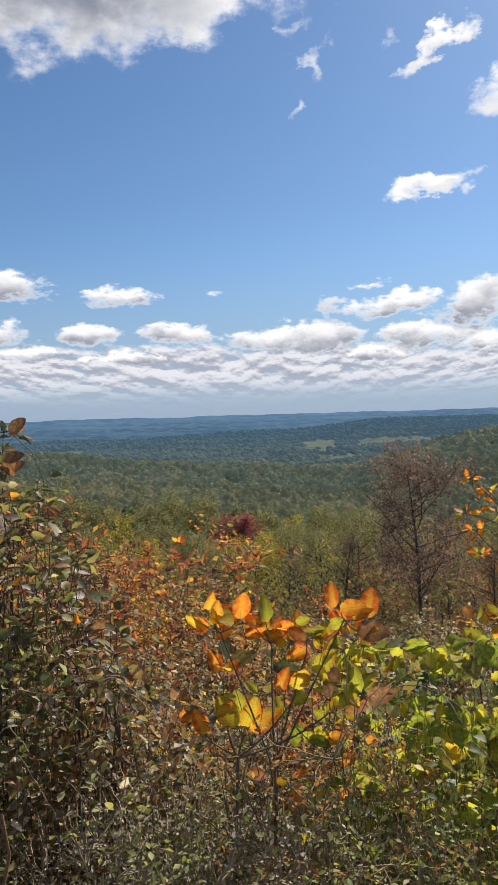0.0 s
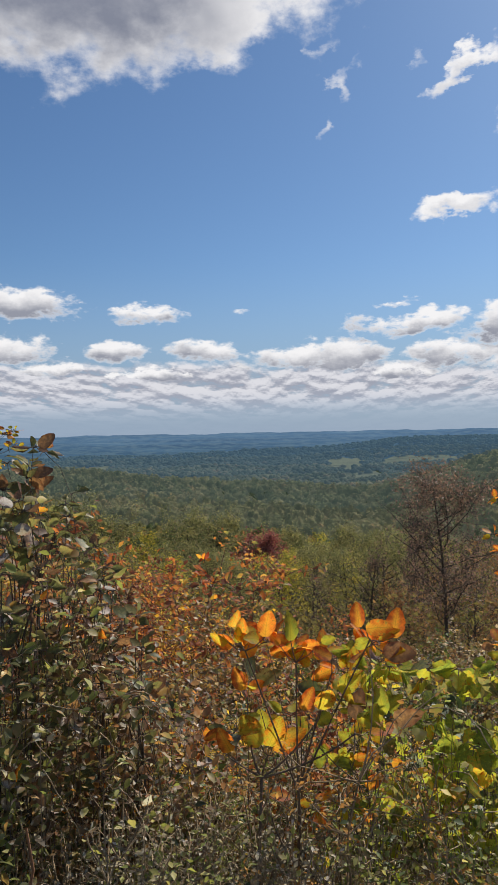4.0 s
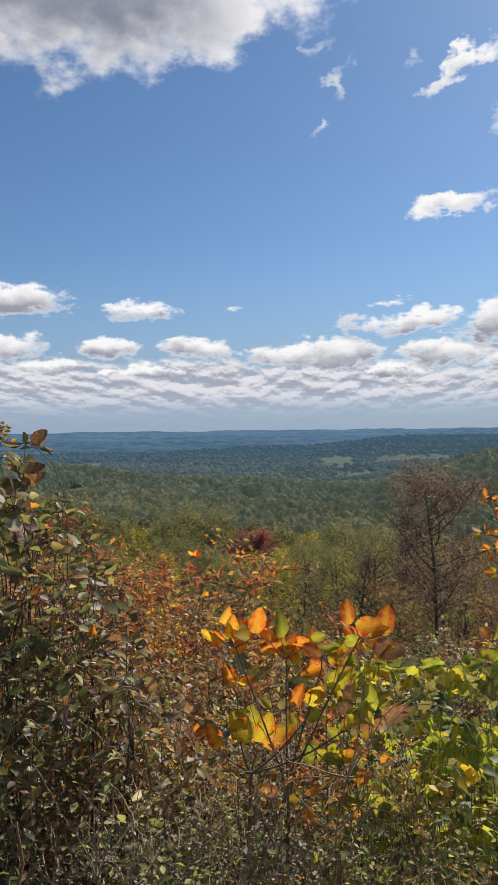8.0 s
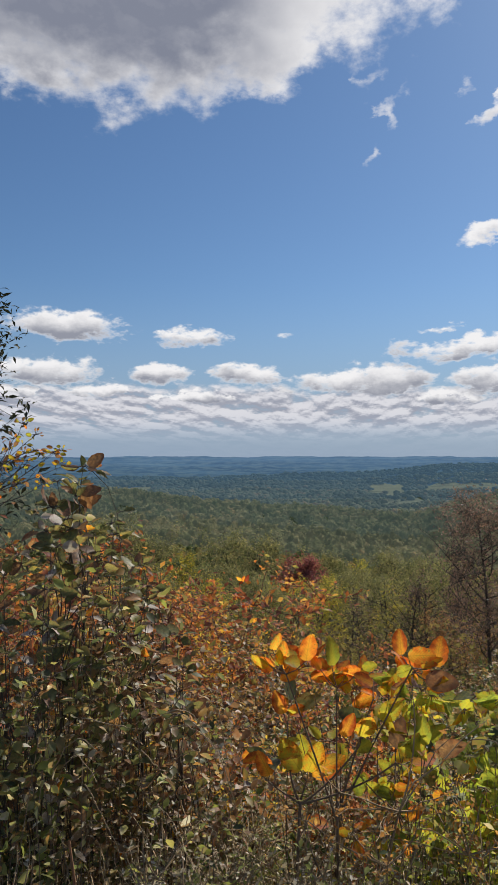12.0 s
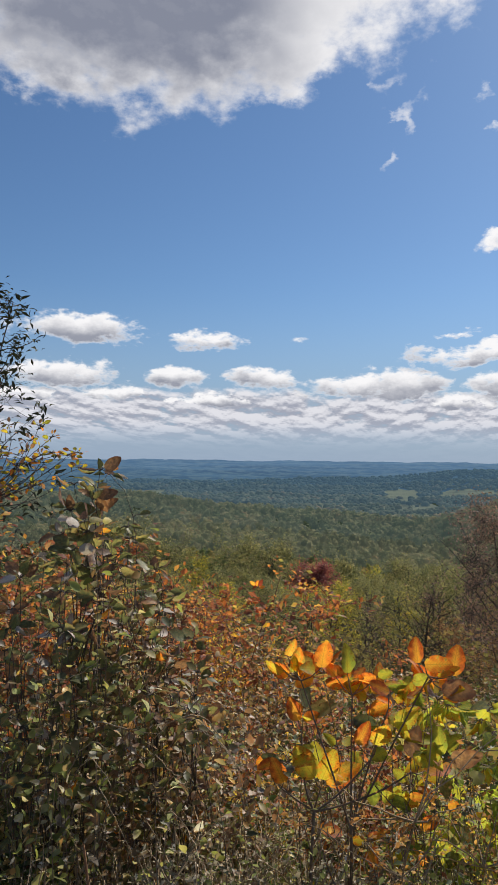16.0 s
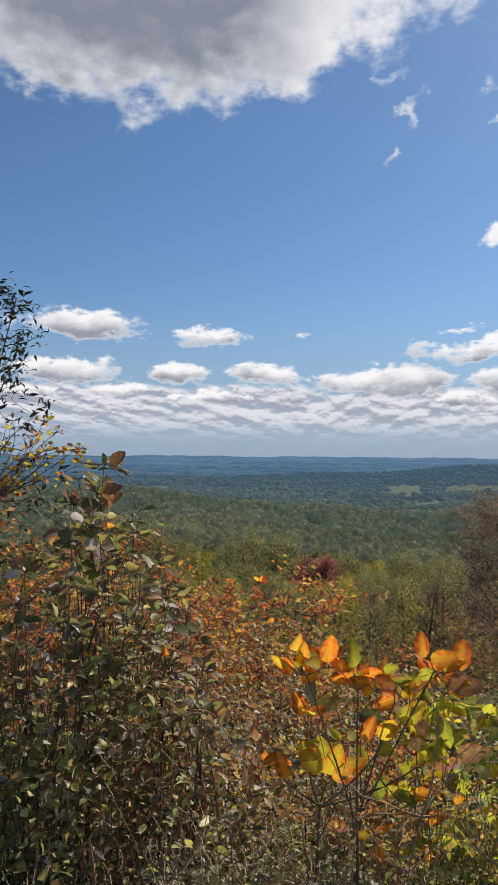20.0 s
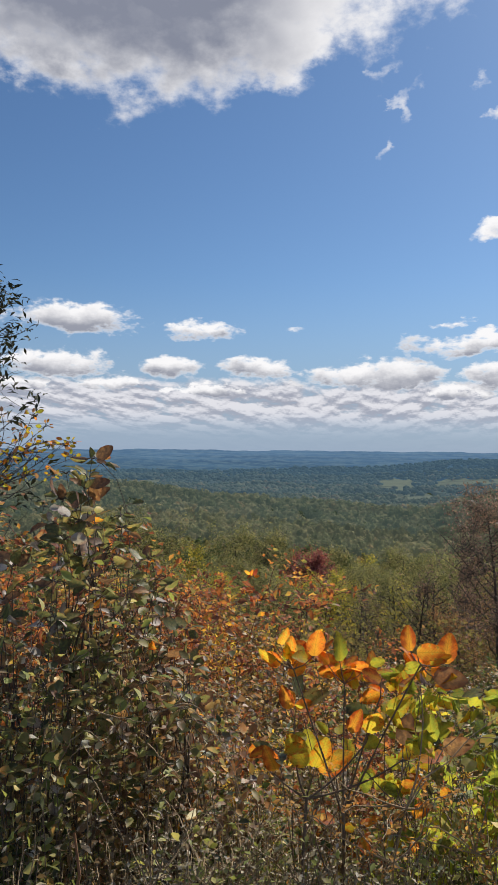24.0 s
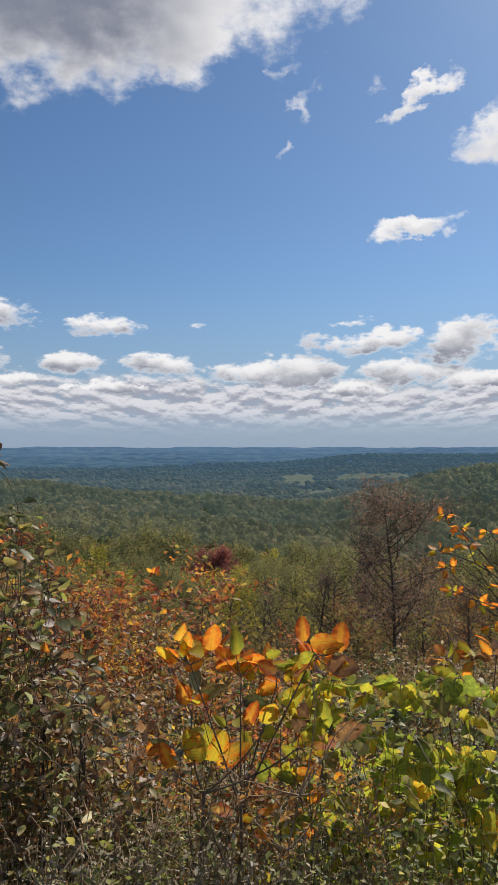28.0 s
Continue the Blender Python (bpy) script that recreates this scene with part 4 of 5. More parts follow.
BROWN_LEAF = foliage("brown_leaf", [(0.0, (0.12, 0.075, 0.055)), (0.5, (0.26, 0.15, 0.085)), (1.0, (0.42, 0.24, 0.11))], 0.4, 0.3, 0.6, amount=0.5, **ONE)
OLIVE_LEAF = foliage("olive_leaf", [(0.0, (0.08, 0.10, 0.05)), (0.5, (0.16, 0.18, 0.07)), (1.0, (0.29, 0.25, 0.10))], 0.5, 0.3, 0.7, amount=0.5, **ONE)
LIME_LEAF = foliage("lime_leaf", [(0.0, (0.16, 0.22, 0.045)), (0.5, (0.31, 0.38, 0.055)), (0.85, (0.44, 0.45, 0.065)), (1.0, (0.58, 0.42, 0.06))], 0.6, 0.4, 0.4, amount=0.5, **ONE)
RED_LEAF = foliage("red_leaf", [(0.0, (0.34, 0.07, 0.04)), (0.6, (0.58, 0.13, 0.04)), (1.0, (0.66, 0.26, 0.05))], 0.55, 0.4, 0.4, amount=0.4, **ONE)
# whitish leaves whose colour stands in for glints on the glossy bush
GLINT_LEAF = foliage("glint_leaf", [(0.0, (0.30, 0.27, 0.23)), (1.0, (0.55, 0.50, 0.46))], 0.3, 0.4, 0.5, amount=0.2, **ONE)


def leaf_meshes(shapes, mats):
    return {m.name: [mesh_of("leaf", v, f, m, uvs=u, smooth=True) for v, f, u in shapes] for m in mats}


OVAL = [blade(9, w, fold=g, droop=d, ripple=r * 0.55, twist=t, blunt=0.58) for w, d, g, r, t in ((0.66, 0.12, 0.12, 0.12, 0.15), (0.6, 0.3, 0.25, 0.2, -0.2), (0.7, -0.1, 0.1, 0.15, 0.25), (0.56, 0.45, 0.1, 0.2, 0.1), (0.62, 0.15, 0.4, 0.15, -0.15))]
HEART = [blade(8, 0.95, heart=0.24, droop=d, fold=g, ripple=r, twist=t) for d, g, r, t in ((0.15, 0.1, 0.15, 0.1), (0.35, 0.25, 0.25, -0.3), (0.05, 0.35, 0.2, 0.3))]
ALL_LEAF = (FLAME_LEAF, YELLOW_LEAF, BROWN_LEAF, OLIVE_LEAF, LIME_LEAF, GLINT_LEAF, RED_LEAF)
CURLED = [blade(6, w, fold=g, droop=d, ripple=0.3, twist=t) for w, d, g, t in ((0.46, 0.5, 0.5, 0.4), (0.52, 0.15, 0.3, -0.5), (0.4, 0.7, 0.8, 0.2), (0.5, -0.3, 0.2, 0.6), (0.56, 0.3, 0.4, -0.2))]
OVALS, HEARTS, CURLS = leaf_meshes(OVAL, ALL_LEAF), leaf_meshes(HEART, ALL_LEAF), leaf_meshes(CURLED, ALL_LEAF)


def set_leaf(root, base, me, at, way, face, size):
    """A leaf on its parent: stalk end, the way it points, the way it faces."""
    y = Vector(way).normalized()
    x = y.cross(Vector(face)).normalized()
    z = x.cross(y)
    m = Matrix((x, y, z)).transposed().to_4x4()
    m.translation = Vector(at) - Vector(base)
    ob = part("leaf", me, root)
    ob.matrix_basis = m @ Matrix.Scale(float(size), 4)


def leafy_plant(name, label, category, base, heads, meshes, mats, size, seed, stem_mat=TWIG, per=6, hang=0.5, thick=0.007, along=0, ring=0.5, group="", sway=0.12, hub_at=None):
    """Stems from one root to each head, with big single leaves round the heads and along the stems."""
    rng = np.random.default_rng(seed)
    root = tagged(new(name), label, category, group)
    root.matrix_basis = pose(*base)
    tops = [np.asarray(h, float) - base for h in heads]
    hub = np.mean(tops, 0) * (0.62, 0.62, 0.5) + rng.normal(0, 0.03, 3)
    if hub_at is not None:
        hub = np.asarray(hub_at) - base
    foot = np.array([rng.normal(0, 0.03), rng.normal(0, 0.03), 0.0])
    t = np.linspace(0, 1, 8)[:, None]
    way = foot * (1 - t) + hub * t + np.sin(t * 3.14) * rng.normal(0, sway * 0.2, 3)
    part("trunk", mesh_of("trunk", *tube(way, thick * 1.25, thick * 0.9, 7), stem_mat, smooth=True), root)
    stalks = []
    for top in tops:
        mid = (hub + top) * 0.5 + rng.normal(0, sway * np.linalg.norm(top - hub) * 0.6, 3) + (0, 0, -0.12 * np.linalg.norm((top - hub)[:2]))
        line = hub * (1 - t) ** 2 + mid * 2 * t * (1 - t) + top * t * t
        spots = [(line[-1], per)] + [(line[k], 2) for k in rng.integers(2, 7, along)]
        for at, count in spots:
            turn0 = rng.uniform(0, 6.283)
            for i in range(count):
                a = turn0 + 6.283 * i / count + rng.normal(0, 0.35)
                way = np.array([math.cos(a), math.sin(a) * 0.7, hang + rng.normal(0, 0.35)])
                way /= np.linalg.norm(way)
                s = size * rng.uniform(0.55, 1.15)
                stalk = at + way * s * ring * rng.uniform(0.6, 1.2)
                stalks.append(tube(np.array([at, (at + stalk) / 2 + (0, 0, 0.004), stalk]), 0.0020, 0.0013, 4))
                face = np.array([0, -0.7, 0.6]) + rng.normal(0, 0.65, 3)
                mat = mats[int(rng.integers(0, len(mats)))]
                shapes = meshes[mat.name]
                set_leaf(root, (0, 0, 0), shapes[int(rng.integers(0, len(shapes)))], stalk, way + rng.normal(0, 0.25, 3), face, s)
        part("stem", mesh_of("stem", *tube(line, thick * 0.75, thick * 0.3, 6), stem_mat, smooth=True), root)
    tagged(part("stalk_mass", mesh_of("stalk_mass", *gather(stalks), stem_mat, smooth=True), root), kind="stuff")
    return root


# the orange shrub in front of the lookout
def held_leaves(label, base, fork, hubs, leaves, seed):
    """Stems that fork to a few hubs; each leaf: azimuth, elevation, slant, length, colour."""
    rng = np.random.default_rng(seed)
    root = tagged(new("orange_shrub"), label, "shrub", "orange shrubs")
    root.matrix_basis = pose(*base)
    t = np.linspace(0, 1, 8)[:, None]
    fork = np.asarray(fork) - base
    part("trunk", mesh_of("trunk", *tube(fork * t + np.sin(t * 3.14) * rng.normal(0, 0.03, 3), 0.0062, 0.0045, 7), TWIG, smooth=True), root)
    ends = [np.asarray(h) - base for h in hubs]
    for end in ends:
        mid = (fork + end) / 2 + rng.normal(0, 0.02, 3) - (0, 0, 0.03)
        part("stem", mesh_of("stem", *tube(fork * (1 - t) ** 2 + mid * 2 * t * (1 - t) + end * t * t, 0.0036, 0.0022, 6), TWIG, smooth=True), root)
    stalks = []
    for a1, e1, slant, length, mat in leaves:
        at = aim(a1, e1, 2.2 + rng.uniform(-0.08, 0.12)) - base
        end = min(ends, key=lambda p: np.linalg.norm(p - at))
        stalks.append(tube(np.array([end, (at + end) / 2 - (0, 0, 0.008), at]), 0.0022, 0.0014, 5))
        way = np.array([math.cos(radians(slant)), rng.normal(0, 0.25), math.sin(radians(slant))])
        shapes = OVALS[mat.name]
        set_leaf(root, (0, 0, 0), shapes[int(rng.integers(0, len(shapes)))], at, way, np.array([0, -1.0, 0.25]) + rng.normal(0, 0.42, 3), length * 0.93)
    tagged(part("stalk_mass", mesh_of("stalk_mass", *gather(stalks), TWIG, smooth=True), root), kind="stuff")
    return root


F, Y, B, L = FLAME_LEAF, YELLOW_LEAF, BROWN_LEAF, LIME_LEAF
held_leaves("shrub with large glowing orange and yellow oval leaves", spot(-0.6, 2.2), aim(-0.1, -26.6, 2.20), [aim(-4.1, -16.8, 2.20), aim(-0.1, -17.7, 2.22), aim(5.7, -16.0, 2.22), aim(2.7, -18.4, 2.20)],
            [(-5.2, -15.0, 60, 0.067, F), (-4.5, -16.1, 80, 0.078, F), (-2.5, -15.8, 85, 0.087, F), (-0.5, -16.1, 85, 0.092, Y), (-5.5, -16.1, 175, 0.078, Y), (-0.4, -17.2, 150, 0.056, Y), (0.8, -16.4, 200, 0.062, F), (1.9, -16.2, 20, 0.050, Y), (2.7, -17.3, 160, 0.069, F), (3.0, -18.1, 200, 0.090, F), (4.9, -15.1, 95, 0.084, F), (5.4, -15.2, 10, 0.084, F), (7.5, -15.8, 80, 0.101, F), (6.7, -16.8, 0, 0.106, B), (-3.8, -16.4, 40, 0.067, F), (-1.4, -16.4, 130, 0.067, F)], 171)
held_leaves("upright stem with a great whorl of yellow and orange leaves", spot(-2.2, 2.12), aim(-3.0, -25.6, 2.16), [aim(-2.5, -24.1, 2.17), aim(-5.7, -24.1, 2.16), aim(1.5, -21.8, 2.20), aim(4.4, -22.6, 2.20), aim(-4.0, -20.2, 2.20)],
            [(1.8, -21.0, 75, 0.095, Y), (0.3, -21.0, 60, 0.078, F), (-4.3, -19.6, 110, 0.078, F), (-3.9, -19.5, 0, 0.073, F), (-3.0, -23.4, 130, 0.112, Y), (-2.7, -23.4, 98, 0.121, Y), (-2.4, -23.5, 68, 0.114, Y), (-2.1, -23.6, 42, 0.121, F), (-1.8, -23.8, 14, 0.106, F), (-5.4, -23.8, 110, 0.087, F), (-6.5, -22.4, 190, 0.067, F), (5.5, -22.4, 15, 0.129, F), (4.4, -21.6, 80, 0.101, B), (4.3, -24.1, 0, 0.050, F)], 172)
held_leaves("low twigs with scattered yellow and orange leaves", spot(0.5, 2.1), aim(1.7, -31.9, 2.10), [aim(-2.3, -28.0, 2.12), aim(4.6, -25.8, 2.15), aim(0.8, -31.2, 2.12)],
            [(-2.5, -26.6, 350, 0.084, F), (0.5, -31.0, 5, 0.090, L), (5.6, -27.1, 5, 0.073, L), (5.1, -27.5, 290, 0.062, F), (5.2, -26.1, 40, 0.069, F), (-1.7, -29.3, 270, 0.062, F), (1.5, -23.5, 280, 0.084, L), (3.9, -24.4, 350, 0.050, Y), (-2.2, -29.8, 200, 0.050, Y)], 173)
leafy_plant("orange_shrub", "shrub with a thick row of orange and yellow leaves", "shrub", spot(-1.0, 2.4),
            [aim(-4.4, -16.6, 2.28), aim(-2.4, -16.2, 2.28), aim(-0.2, -16.8, 2.28), aim(1.4, -17.8, 2.28), aim(5.8, -16.4, 2.28)], OVALS, [FLAME_LEAF, FLAME_LEAF, FLAME_LEAF, YELLOW_LEAF], 0.07, 174, TWIG, thick=0.003, per=10, group="orange shrubs")
leafy_plant("orange_shrub", "shrub with a wide whorl of yellow and orange leaves", "shrub", spot(-2.2, 2.02),
            [aim(-3.6, -19.6, 2.3), aim(2.8, -20.4, 2.3), aim(-5.2, -22.6, 2.2)], OVALS, [FLAME_LEAF, YELLOW_LEAF, YELLOW_LEAF, OLIVE_LEAF], 0.08, 73, TWIG, thick=0.0032, per=6)
leafy_plant("orange_shrub", "shrub with broad brown and orange leaves", "shrub", spot(5.0, 2.1),
            [aim(6.7, -21.8, 2.15), aim(6.4, -17.6, 2.3), aim(3.9, -18.6, 2.35)], OVALS, [FLAME_LEAF, YELLOW_LEAF, BROWN_LEAF, YELLOW_LEAF], 0.08, 74, TWIG, thick=0.0034, per=7)

# grape-like vines with lime leaves
rows = random.Random(12)
for i in range(11):
    a1 = 5.6 + i * 1.55
    heads = []
    for j in range(10):
        heads.append(aim(a1 + rows.uniform(-1.7, 1.7), -17.0 - (0.0 if j < 2 else rows.uniform(0.5, 14.0)) - rows.uniform(0, 1.8), rows.uniform(2.1, 2.9)))
    leafy_plant("vine", "climbing vine with lime-green heart-shaped leaves in sun", "vine", spot(a1, 2.5), heads, HEARTS, [LIME_LEAF, LIME_LEAF, LIME_LEAF, LIME_LEAF, YELLOW_LEAF, OLIVE_LEAF], 0.056, 80 + i, TWIG, per=5, hang=-0.7, thick=0.0022, group="vines", sway=0.25)

# low growth between the stems of the yellow whorl
leafy_plant("sapling", "low sapling with yellow and green oval leaves", "sapling", spot(2.4, 2.3),
            [aim(3.0, -21.0, 2.3), aim(4.6, -23.4, 2.35), aim(2.0, -24.6, 2.3), aim(5.4, -27.6, 2.2), aim(1.2, -27.2, 2.25), aim(-1.0, -21.4, 2.35), aim(6.6, -24.6, 2.3)], OVALS, [YELLOW_LEAF, YELLOW_LEAF, LIME_LEAF, FLAME_LEAF], 0.06, 175, TWIG, thick=0.004, per=4, hang=0.1)

# the tall dull bush beside the lookout
for i, (a1, r1, top) in enumerate(((-19.4, 2.7, -1.2), (-22.0, 2.6, -2.0), (-24.6, 2.5, -7.5), (-27.4, 2.5, -10.0), (-30.0, 2.6, -11.0), (-17.0, 2.7, -6.5), (-14.6, 2.7, -12.0), (-12.4, 2.6, -16.5))):
    heads = [aim(a1 + rows.uniform(-0.3, 0.3), top, r1)]
    while len(heads) < 16:
        heads.append(aim(a1 + rows.uniform(-2.0, 2.0), top - rows.uniform(1.5, 26.0 + top * 0.6), r1 + rows.uniform(-0.5, 0.3)))
    leafy_plant("tall_bush", "tall bush with dull olive and brown leaves on dark stems", "bush", spot(a1, r1), heads, CURLS, [OLIVE_LEAF] * 5 + [BROWN_LEAF] * (4 if i > 4 else 2) + [GLINT_LEAF] + ([FLAME_LEAF] if i in (0, 5, 6) else []), 0.052, 100 + i, DARKSTEM, per=6, hang=0.1, thick=0.0034, along=2, group="tall bushes", sway=0.3)

# leading shoots of the bush, leafy from top to foot
SHOOTS = [  # azimuth, elevation of the tip, distance, heads, width in degrees
    (-20.0, -0.9, 2.45, 26, 1.9), (-22.2, -4.0, 2.5, 18, 1.7), (-15.6, -8.6, 2.5, 16, 1.6), (-12.6, -14.0, 2.4, 13, 1.6), (-25.8, -9.0, 2.4, 13, 1.8),
]
for i, (a1, e1, r1, count, wide) in enumerate(SHOOTS):
    heads = [aim(a1, e1, r1)] + [aim(a1 + rows.uniform(-1, 1) * wide * min(1.0, 0.35 + k * 0.09), e1 - k * (22.0 / count) - 0.6, r1 + rows.uniform(-0.15, 0.15)) for k in range(1, count)]
    leafy_plant("tall_bush", "upright leafy shoot with dark olive and brown leaves", "bush", spot(a1 + 0.6, r1), heads, OVALS, [OLIVE_LEAF] * 6 + [BROWN_LEAF] * (5 if i > 1 else 3) + [GLINT_LEAF], 0.058, 120 + i, DARKSTEM, per=6, hang=0.35, thick=0.0034, group="tall bushes", sway=0.2, ring=0.4, hub_at=aim(a1 + 0.3, e1 - 10.0, r1))

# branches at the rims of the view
stand(make_tree("sapling", "thin sapling with drooping leaves coloured near-black as if backlit", 131, 4.5, 0.75, 0.25, 1100, 0.075, SHADE_LEAF, limbs=22, thick=0.005, cloud=0.22, shape=blade(2, 0.36, fold=0.5, droop=0.3)[:2]), spot(-31.4, 6.0))
leafy_plant("gold_bush", "gnarled bush with yellow and orange leaves", "bush", spot(-26.5, 5.0),
            [aim(-25.0, 1.3, 5.0), aim(-23.4, 1.6, 5.0), aim(-22.0, 0.2, 5.0), aim(-21.4, -0.8, 5.0), aim(-26.6, 2.4, 5.0), aim(-26.0, -0.6, 5.0), aim(-24.0, -0.4, 5.0), aim(-28.4, 1.6, 5.0), aim(-24.4, 2.4, 5.1)] + [aim(-21.6 - k * 0.62, 0.4 + 0.8 * math.sin(k * 2.1) - 0.9 * (k % 3), 5.0 + 0.1 * math.sin(k * 3.3)) for k in range(12)], OVALS, [YELLOW_LEAF, FLAME_LEAF, YELLOW_LEAF, BROWN_LEAF], 0.04, 132, BARK, per=8, hang=0.2, thick=0.0055, along=3, sway=0.4, ring=1.1, hub_at=aim(-28.5, -3.5, 5.0))
for a1, r1, s1 in ((-26.5, 4.2, 1.3), (-29.0, 4.8, 1.6), (-23.0, 4.6, 1.4), (-20.0, 5.0, 1.3), (-17.0, 5.6, 1.2), (-14.0, 6.2, 1.15), (-11.0, 6.0, 1.0)):
    again(scrub["flame"], spot(a1, r1), a1 * 40, s1)
leafy_plant("golden_branch", "pale arching branches with golden leaves at the tips", "branch", spot(25.0, 4.0),
            [aim(15.4, -5.4, 4.0), aim(15.0, -8.0, 4.0), aim(15.7, -9.3, 4.0), aim(17.1, -7.5, 4.0), aim(18.3, -9.0, 4.0), aim(16.1, -11.0, 4.0), aim(20.0, -7.0, 4.1), aim(18.6, -6.4, 4.1), aim(19.4, -10.4, 4.0), aim(17.8, -11.6, 4.0), aim(16.6, -6.2, 4.1), aim(20.6, -12.4, 4.0), aim(18.8, -13.4, 3.9)], OVALS, [YELLOW_LEAF, FLAME_LEAF, FLAME_LEAF], 0.05, 133, BARK, per=8, hang=0.0, thick=0.007, hub_at=aim(22.0, -13.0, 4.0), sway=0.3, along=1)
leafy_plant("russet_bush", "bush with russet and orange leaves", "bush", spot(17.0, 3.3),
            [aim(15.5, -16.0, 3.3), aim(17.5, -15.8, 3.3), aim(19.2, -15.4, 3.3), aim(16.5, -17.2, 3.2)], OVALS, [FLAME_LEAF, BROWN_LEAF, BROWN_LEAF, YELLOW_LEAF], 0.08, 134, REDSTEM, per=8)
leafy_plant("red_sprig", "slender sapling with red-orange leaves at its top", "sapling", spot(-7.3, 8.0),
            [aim(-7.3, -10.0, 8.0), aim(-7.8, -11.2, 8.0), aim(-6.9, -11.8, 8.0)], OVALS, [RED_LEAF, RED_LEAF, FLAME_LEAF], 0.075, 135, REDSTEM, per=9, along=2)


def cane(seed, start, end, lift, thick, mat, name, label, taper=0.5):
    rng = np.random.default_rng(seed)
    a, b = np.asarray(start, float), np.asarray(end, float)
    t = np.linspace(0, 1, 12)[:, None]
    line = a * (1 - t) + b * t + np.array([0, 0, lift]) * 4 * t * (1 - t) + rng.normal(0, thick * 1.2, (12, 3))
    return tagged(new(name, mesh_of(name, *tube(line, thick, thick * taper, 6), mat, smooth=True)), label, name.replace("_", " "), "bramble canes" if name == "bramble_cane" else "")


for i in range(16):
    a1, e1 = (rows.uniform(-26, -12), rows.uniform(-28, -16)) if i < 12 else (rows.uniform(8, 14), rows.uniform(-29, -20))
    cane(140 + i, aim(a1, e1, rows.uniform(1.7, 2.1)), aim(a1 + rows.uniform(2, 7), e1 - rows.uniform(-2, 8), rows.uniform(1.6, 2.0)), rows.uniform(-0.05, 0.1), 0.0016, STRAW, "bramble_cane", "thin pale bramble cane arching through the bushes")
cane(150, spot(-19.8, 1.44), aim(-21.5, -27.4, 1.5), 0.02, 0.011, surface("dead_wood", [(0.3, (0.13, 0.06, 0.03)), (0.7, (0.34, 0.18, 0.09))], 14.0, 0.9, 0.7, 70.0), "dead_stem", "broken reddish-brown dead stem standing in weeds", 0.22)
PLUME = foliage("dry_plume", [(0.0, (0.26, 0.13, 0.05)), (0.6, (0.42, 0.22, 0.07)), (1.0, (0.55, 0.33, 0.10))], 0.45, 0.6, 0.3, 20, 0.2)
stand(make_shrub("flower_stalk", "tall dry orange-brown flower stalk", 151, 1.28, 0.09, 3, 44, 3000, 0.017, PLUME, STRAW, group="", category="weed", gap=0.3), spot(17.0, 1.75))


def undergrowth(name, label, seed, r0, r1, count, size, tall, mat):
    """Low leaves and blades all over the ground between the bushes."""
    rng = np.random.default_rng(seed)
    r = np.exp(rng.uniform(math.log(r0), math.log(r1), count))
    a = np.radians(rng.uniform(-38, 30, count))
    x, y = r * np.sin(a), r * np.cos(a)
    z = land(x, y) + rng.uniform(0, 1, count) ** 1.5 * tall * np.clip(r / 5, 0.6, 2.0)
    s = size * rng.uniform(0.5, 1.4, count) * np.clip(r / 6, 0.7, 2.5)
    v, f = strew(LEAF4[0], LEAF4[1], np.stack([x, y, z], -1), turned(rng, count, 0.9), s)
    return tagged(new(name, mesh_of(name, v, f, mat)), label, "undergrowth", kind="stuff")


undergrowth("undergrowth", "low green and brown leaves covering the ground", 161, 1.2, 14, 14000, 0.045, 0.35, GREEN)
undergrowth("undergrowth", "dry brown leaves among the bushes", 162, 1.2, 45, 16000, 0.045, 0.6, DULL)
undergrowth("undergrowth", "rust and orange leaves of the low scrub", 163, 4.0, 60, 14000, 0.04, 0.7, RUST)


# ---- thickets that fill the gaps between the single plants ----
def thicket(name, label, seed, azimuths, radii, stems, crest, drop, leaves, leaf, mats, stem_mat, shape=LEAF4, low=0.25, thick=0.0019, sway=0.11, spread=1.2):
    """Many thin stems from the ground up to a crest (azimuth, elevation), with leaves along them."""
    rng = np.random.default_rng(seed)
    root = tagged(new(name), label, "thicket", kind="stuff")
    ca, ce = zip(*crest)
    t = np.linspace(0, 1, 7)[:, None]
    lines, at, index = [], [], []
    for _ in range(stems):
        a, r = rng.uniform(*azimuths), rng.uniform(*radii)
        foot = spot(a, r)
        top = aim(a + rng.normal(0, 1.0), float(np.interp(a, ca, ce)) - drop * rng.uniform(0, 1), r)
        top[2] = max(top[2], foot[2] + 0.18)
        line = foot * (1 - t) + top * t + np.sin(t * 3.14) * rng.normal(0, sway, 3) * (1, 1, 0.2)
        lines.append(tube(line, thick, thick * 0.4, 4))
        k = rng.uniform(low, 1.0, leaves) ** 0.8 * 5.999
        j = k.astype(int)
        at.append(line[j] + (line[j + 1] - line[j]) * (k - j)[:, None] + rng.normal(0, leaf * spread, (leaves, 3)))
        index.append(np.full(leaves * len(shape[1]), int(rng.integers(0, len(mats)))))
    n = stems * leaves
    v, f = strew(shape[0], shape[1], np.concatenate(at), turned(rng, n, 0.9), leaf * rng.uniform(0.5, 1.3, n))
    tagged(part("stem_mass", mesh_of("stem_mass", *gather(lines), stem_mat, smooth=True), root), kind="stuff")
    tagged(part("leaf_mass", mesh_of("leaf_mass", v, f, list(mats), uvs=np.tile(shape[2], (n, 1)), smooth=True, index=np.concatenate(index)), root), kind="stuff")
    return root


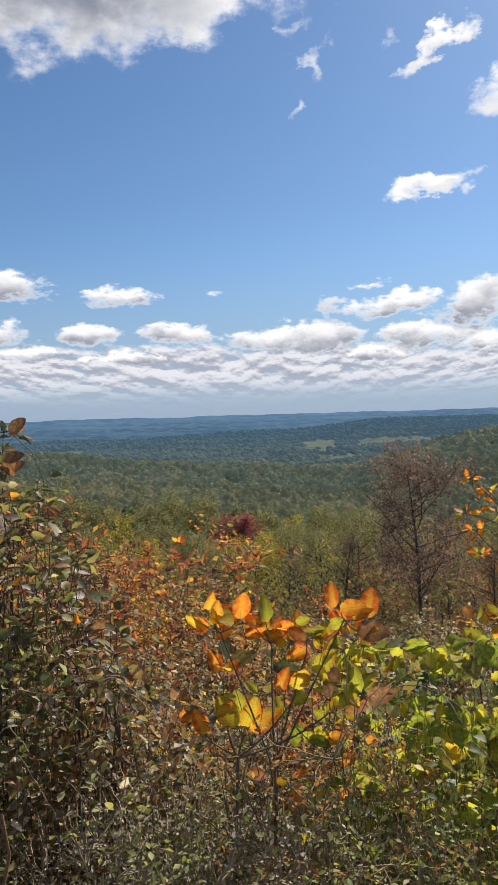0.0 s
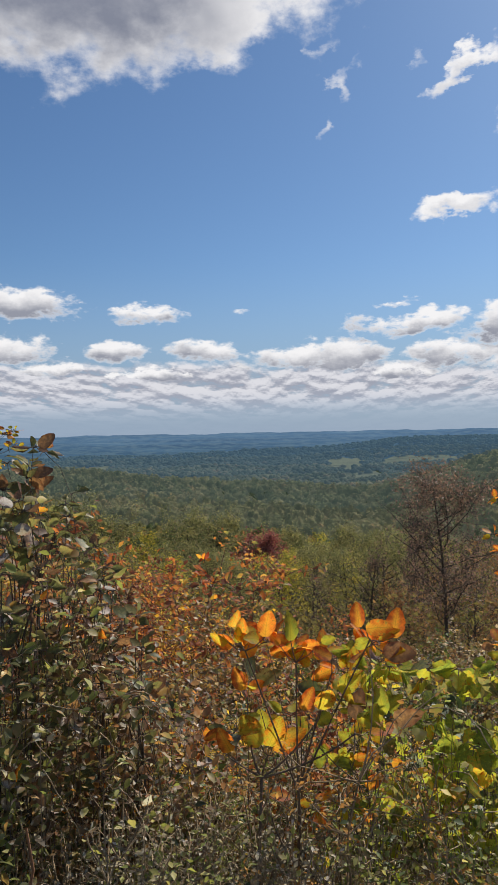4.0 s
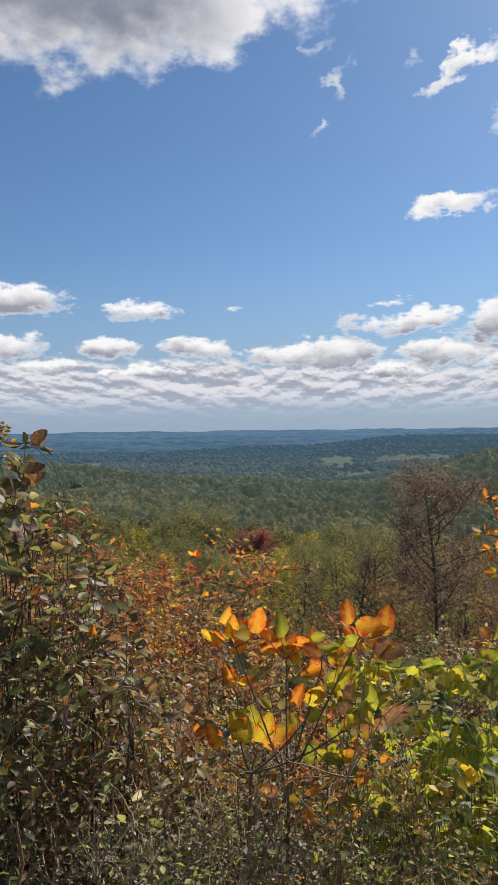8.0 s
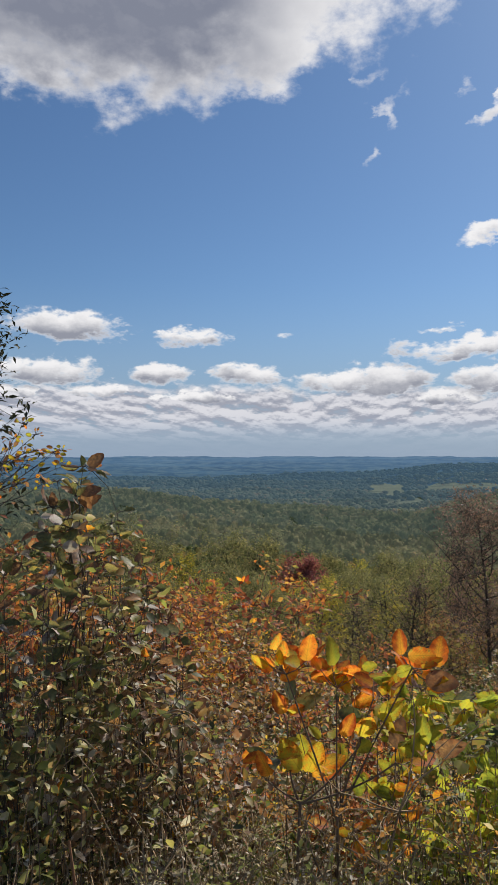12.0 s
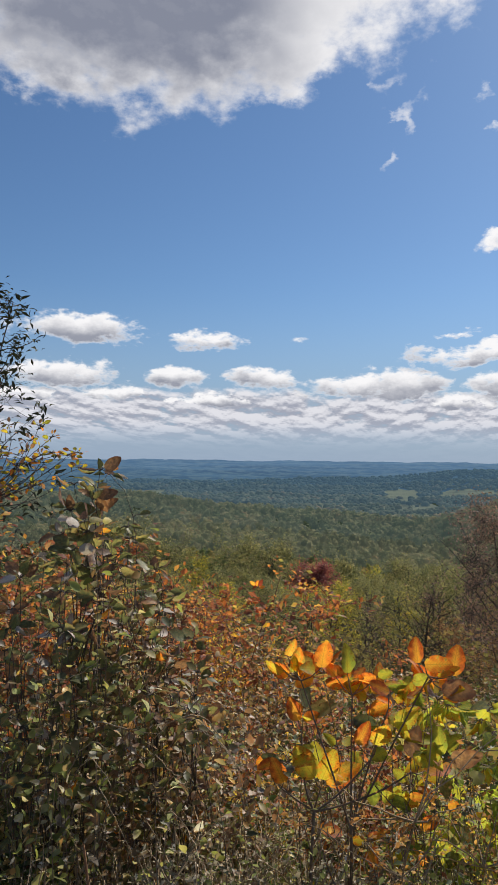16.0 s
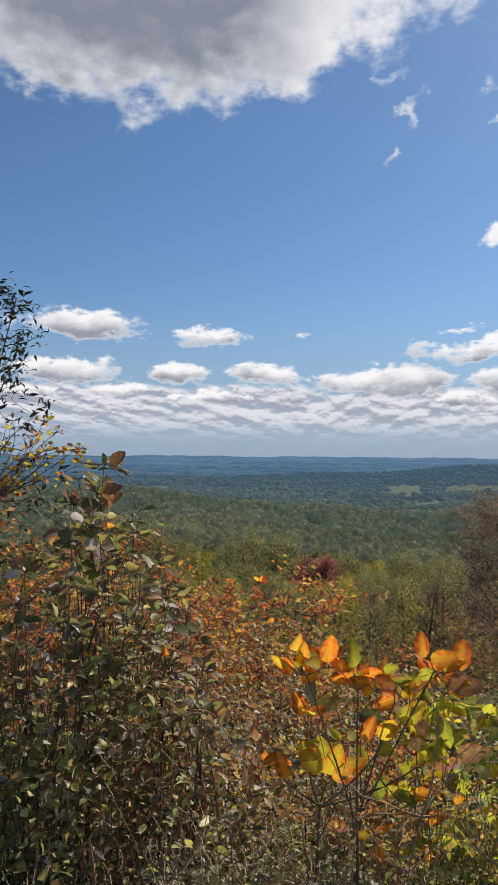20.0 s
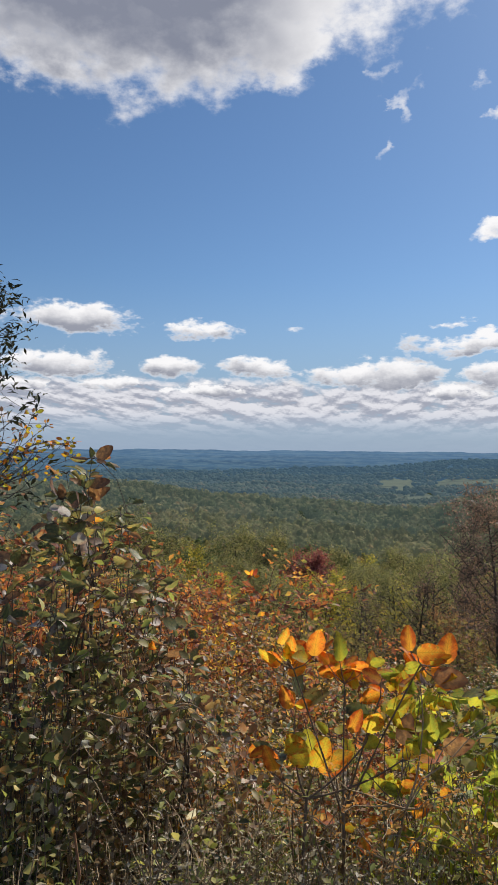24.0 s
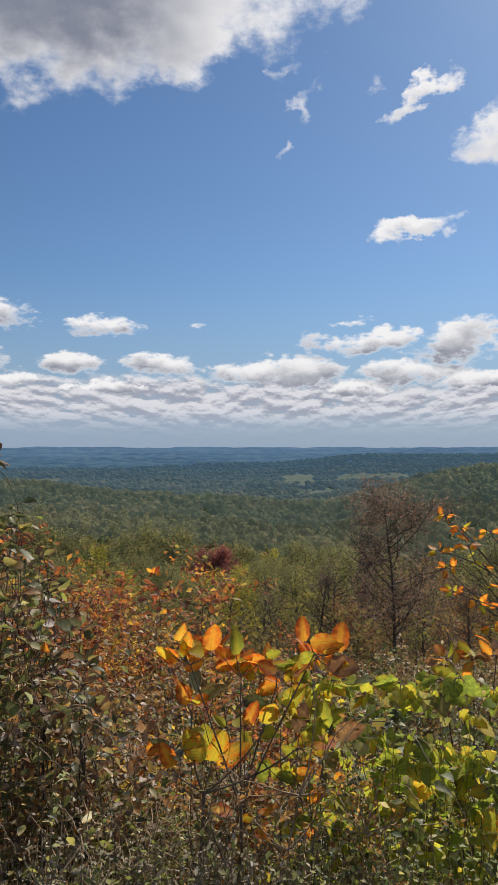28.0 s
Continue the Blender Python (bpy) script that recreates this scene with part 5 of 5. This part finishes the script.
# the pale last stop of the next two ramps paints grey-white highlights
BUSH = foliage("dark_bush_leaves", [(0.0, (0.06, 0.075, 0.04)), (0.4, (0.13, 0.14, 0.065)), (0.7, (0.20, 0.17, 0.085)), (0.88, (0.30, 0.20, 0.11)), (1.0, (0.60, 0.58, 0.50))], 0.58, 0.3, 0.7, 20, 0.3)
MAROON = foliage("brown_red_leaves", [(0.0, (0.09, 0.06, 0.04)), (0.4, (0.20, 0.12, 0.07)), (0.75, (0.33, 0.17, 0.09)), (1.0, (0.50, 0.42, 0.34))], 0.45, 0.3, 0.6, 20, 0.25)
REDDISH = foliage("red_orange_leaves", [(0.0, (0.20, 0.06, 0.04)), (0.4, (0.38, 0.12, 0.05)), (0.8, (0.52, 0.24, 0.06)), (1.0, (0.45, 0.33, 0.09))], 0.5, 0.4, 0.4, 20, 0.2)
BROAD = blade(3, 0.66, blunt=0.8, fold=0.3, twist=0.25)
thicket("thicket", "dense dark olive bush with small glossy leaves", 181, (-34, -11), (2.0, 3.2), 84, [(-34, -13), (-26, -13), (-23, -10), (-21, -6), (-19, -3.5), (-17, -8), (-14.5, -10.5), (-12.3, -16), (-10, -21)], 15, 50, 0.034, [BUSH, BUSH, HERB, DULL], TWIG, BROAD, spread=1.8)
thicket("thicket", "brown and maroon leafy stems beside the dark bush", 182, (-20, -6), (2.2, 3.3), 66, [(-20, -5), (-15, -9), (-12, -13), (-9, -17), (-6, -20)], 14, 50, 0.034, [MAROON, MAROON, DULL, BUSH], TWIG, BROAD, spread=1.8)
thicket("thicket", "red and orange leaves on thin upright stems", 183, (-34, -21), (4.2, 5.6), 60, [(-34, -2.5), (-28, -3), (-25, -3.5), (-21, -6)], 12, 56, 0.042, [REDDISH, REDDISH, FLAME], REDSTEM, spread=1.6)
thicket("thicket", "tangle of small lime-green and yellow vine leaves", 184, (4, 24), (2.4, 3.3), 110, [(4, -19.5), (8, -17.5), (24, -16.8)], 13, 18, 0.042, [VINE, VINE, HERB, GREEN], TWIG, LEAF_HEART, spread=1.6)
thicket("thicket", "thin green and yellow herbs with tiny leaves", 185, (-12, 22), (1.65, 2.5), 170, [(-12, -27), (22, -26)], 6, 30, 0.022, [HERB, HERB, GREEN], STRAW, low=0.1, thick=0.0016, spread=1.5)
thicket("thicket", "brown, olive and green leaves under the orange shrub", 186, (-10, 8), (2.6, 3.8), 80, [(-10, -17), (8, -18.5)], 10, 30, 0.034, [DULL, HERB, GREEN, MAROON], TWIG, spread=1.6)
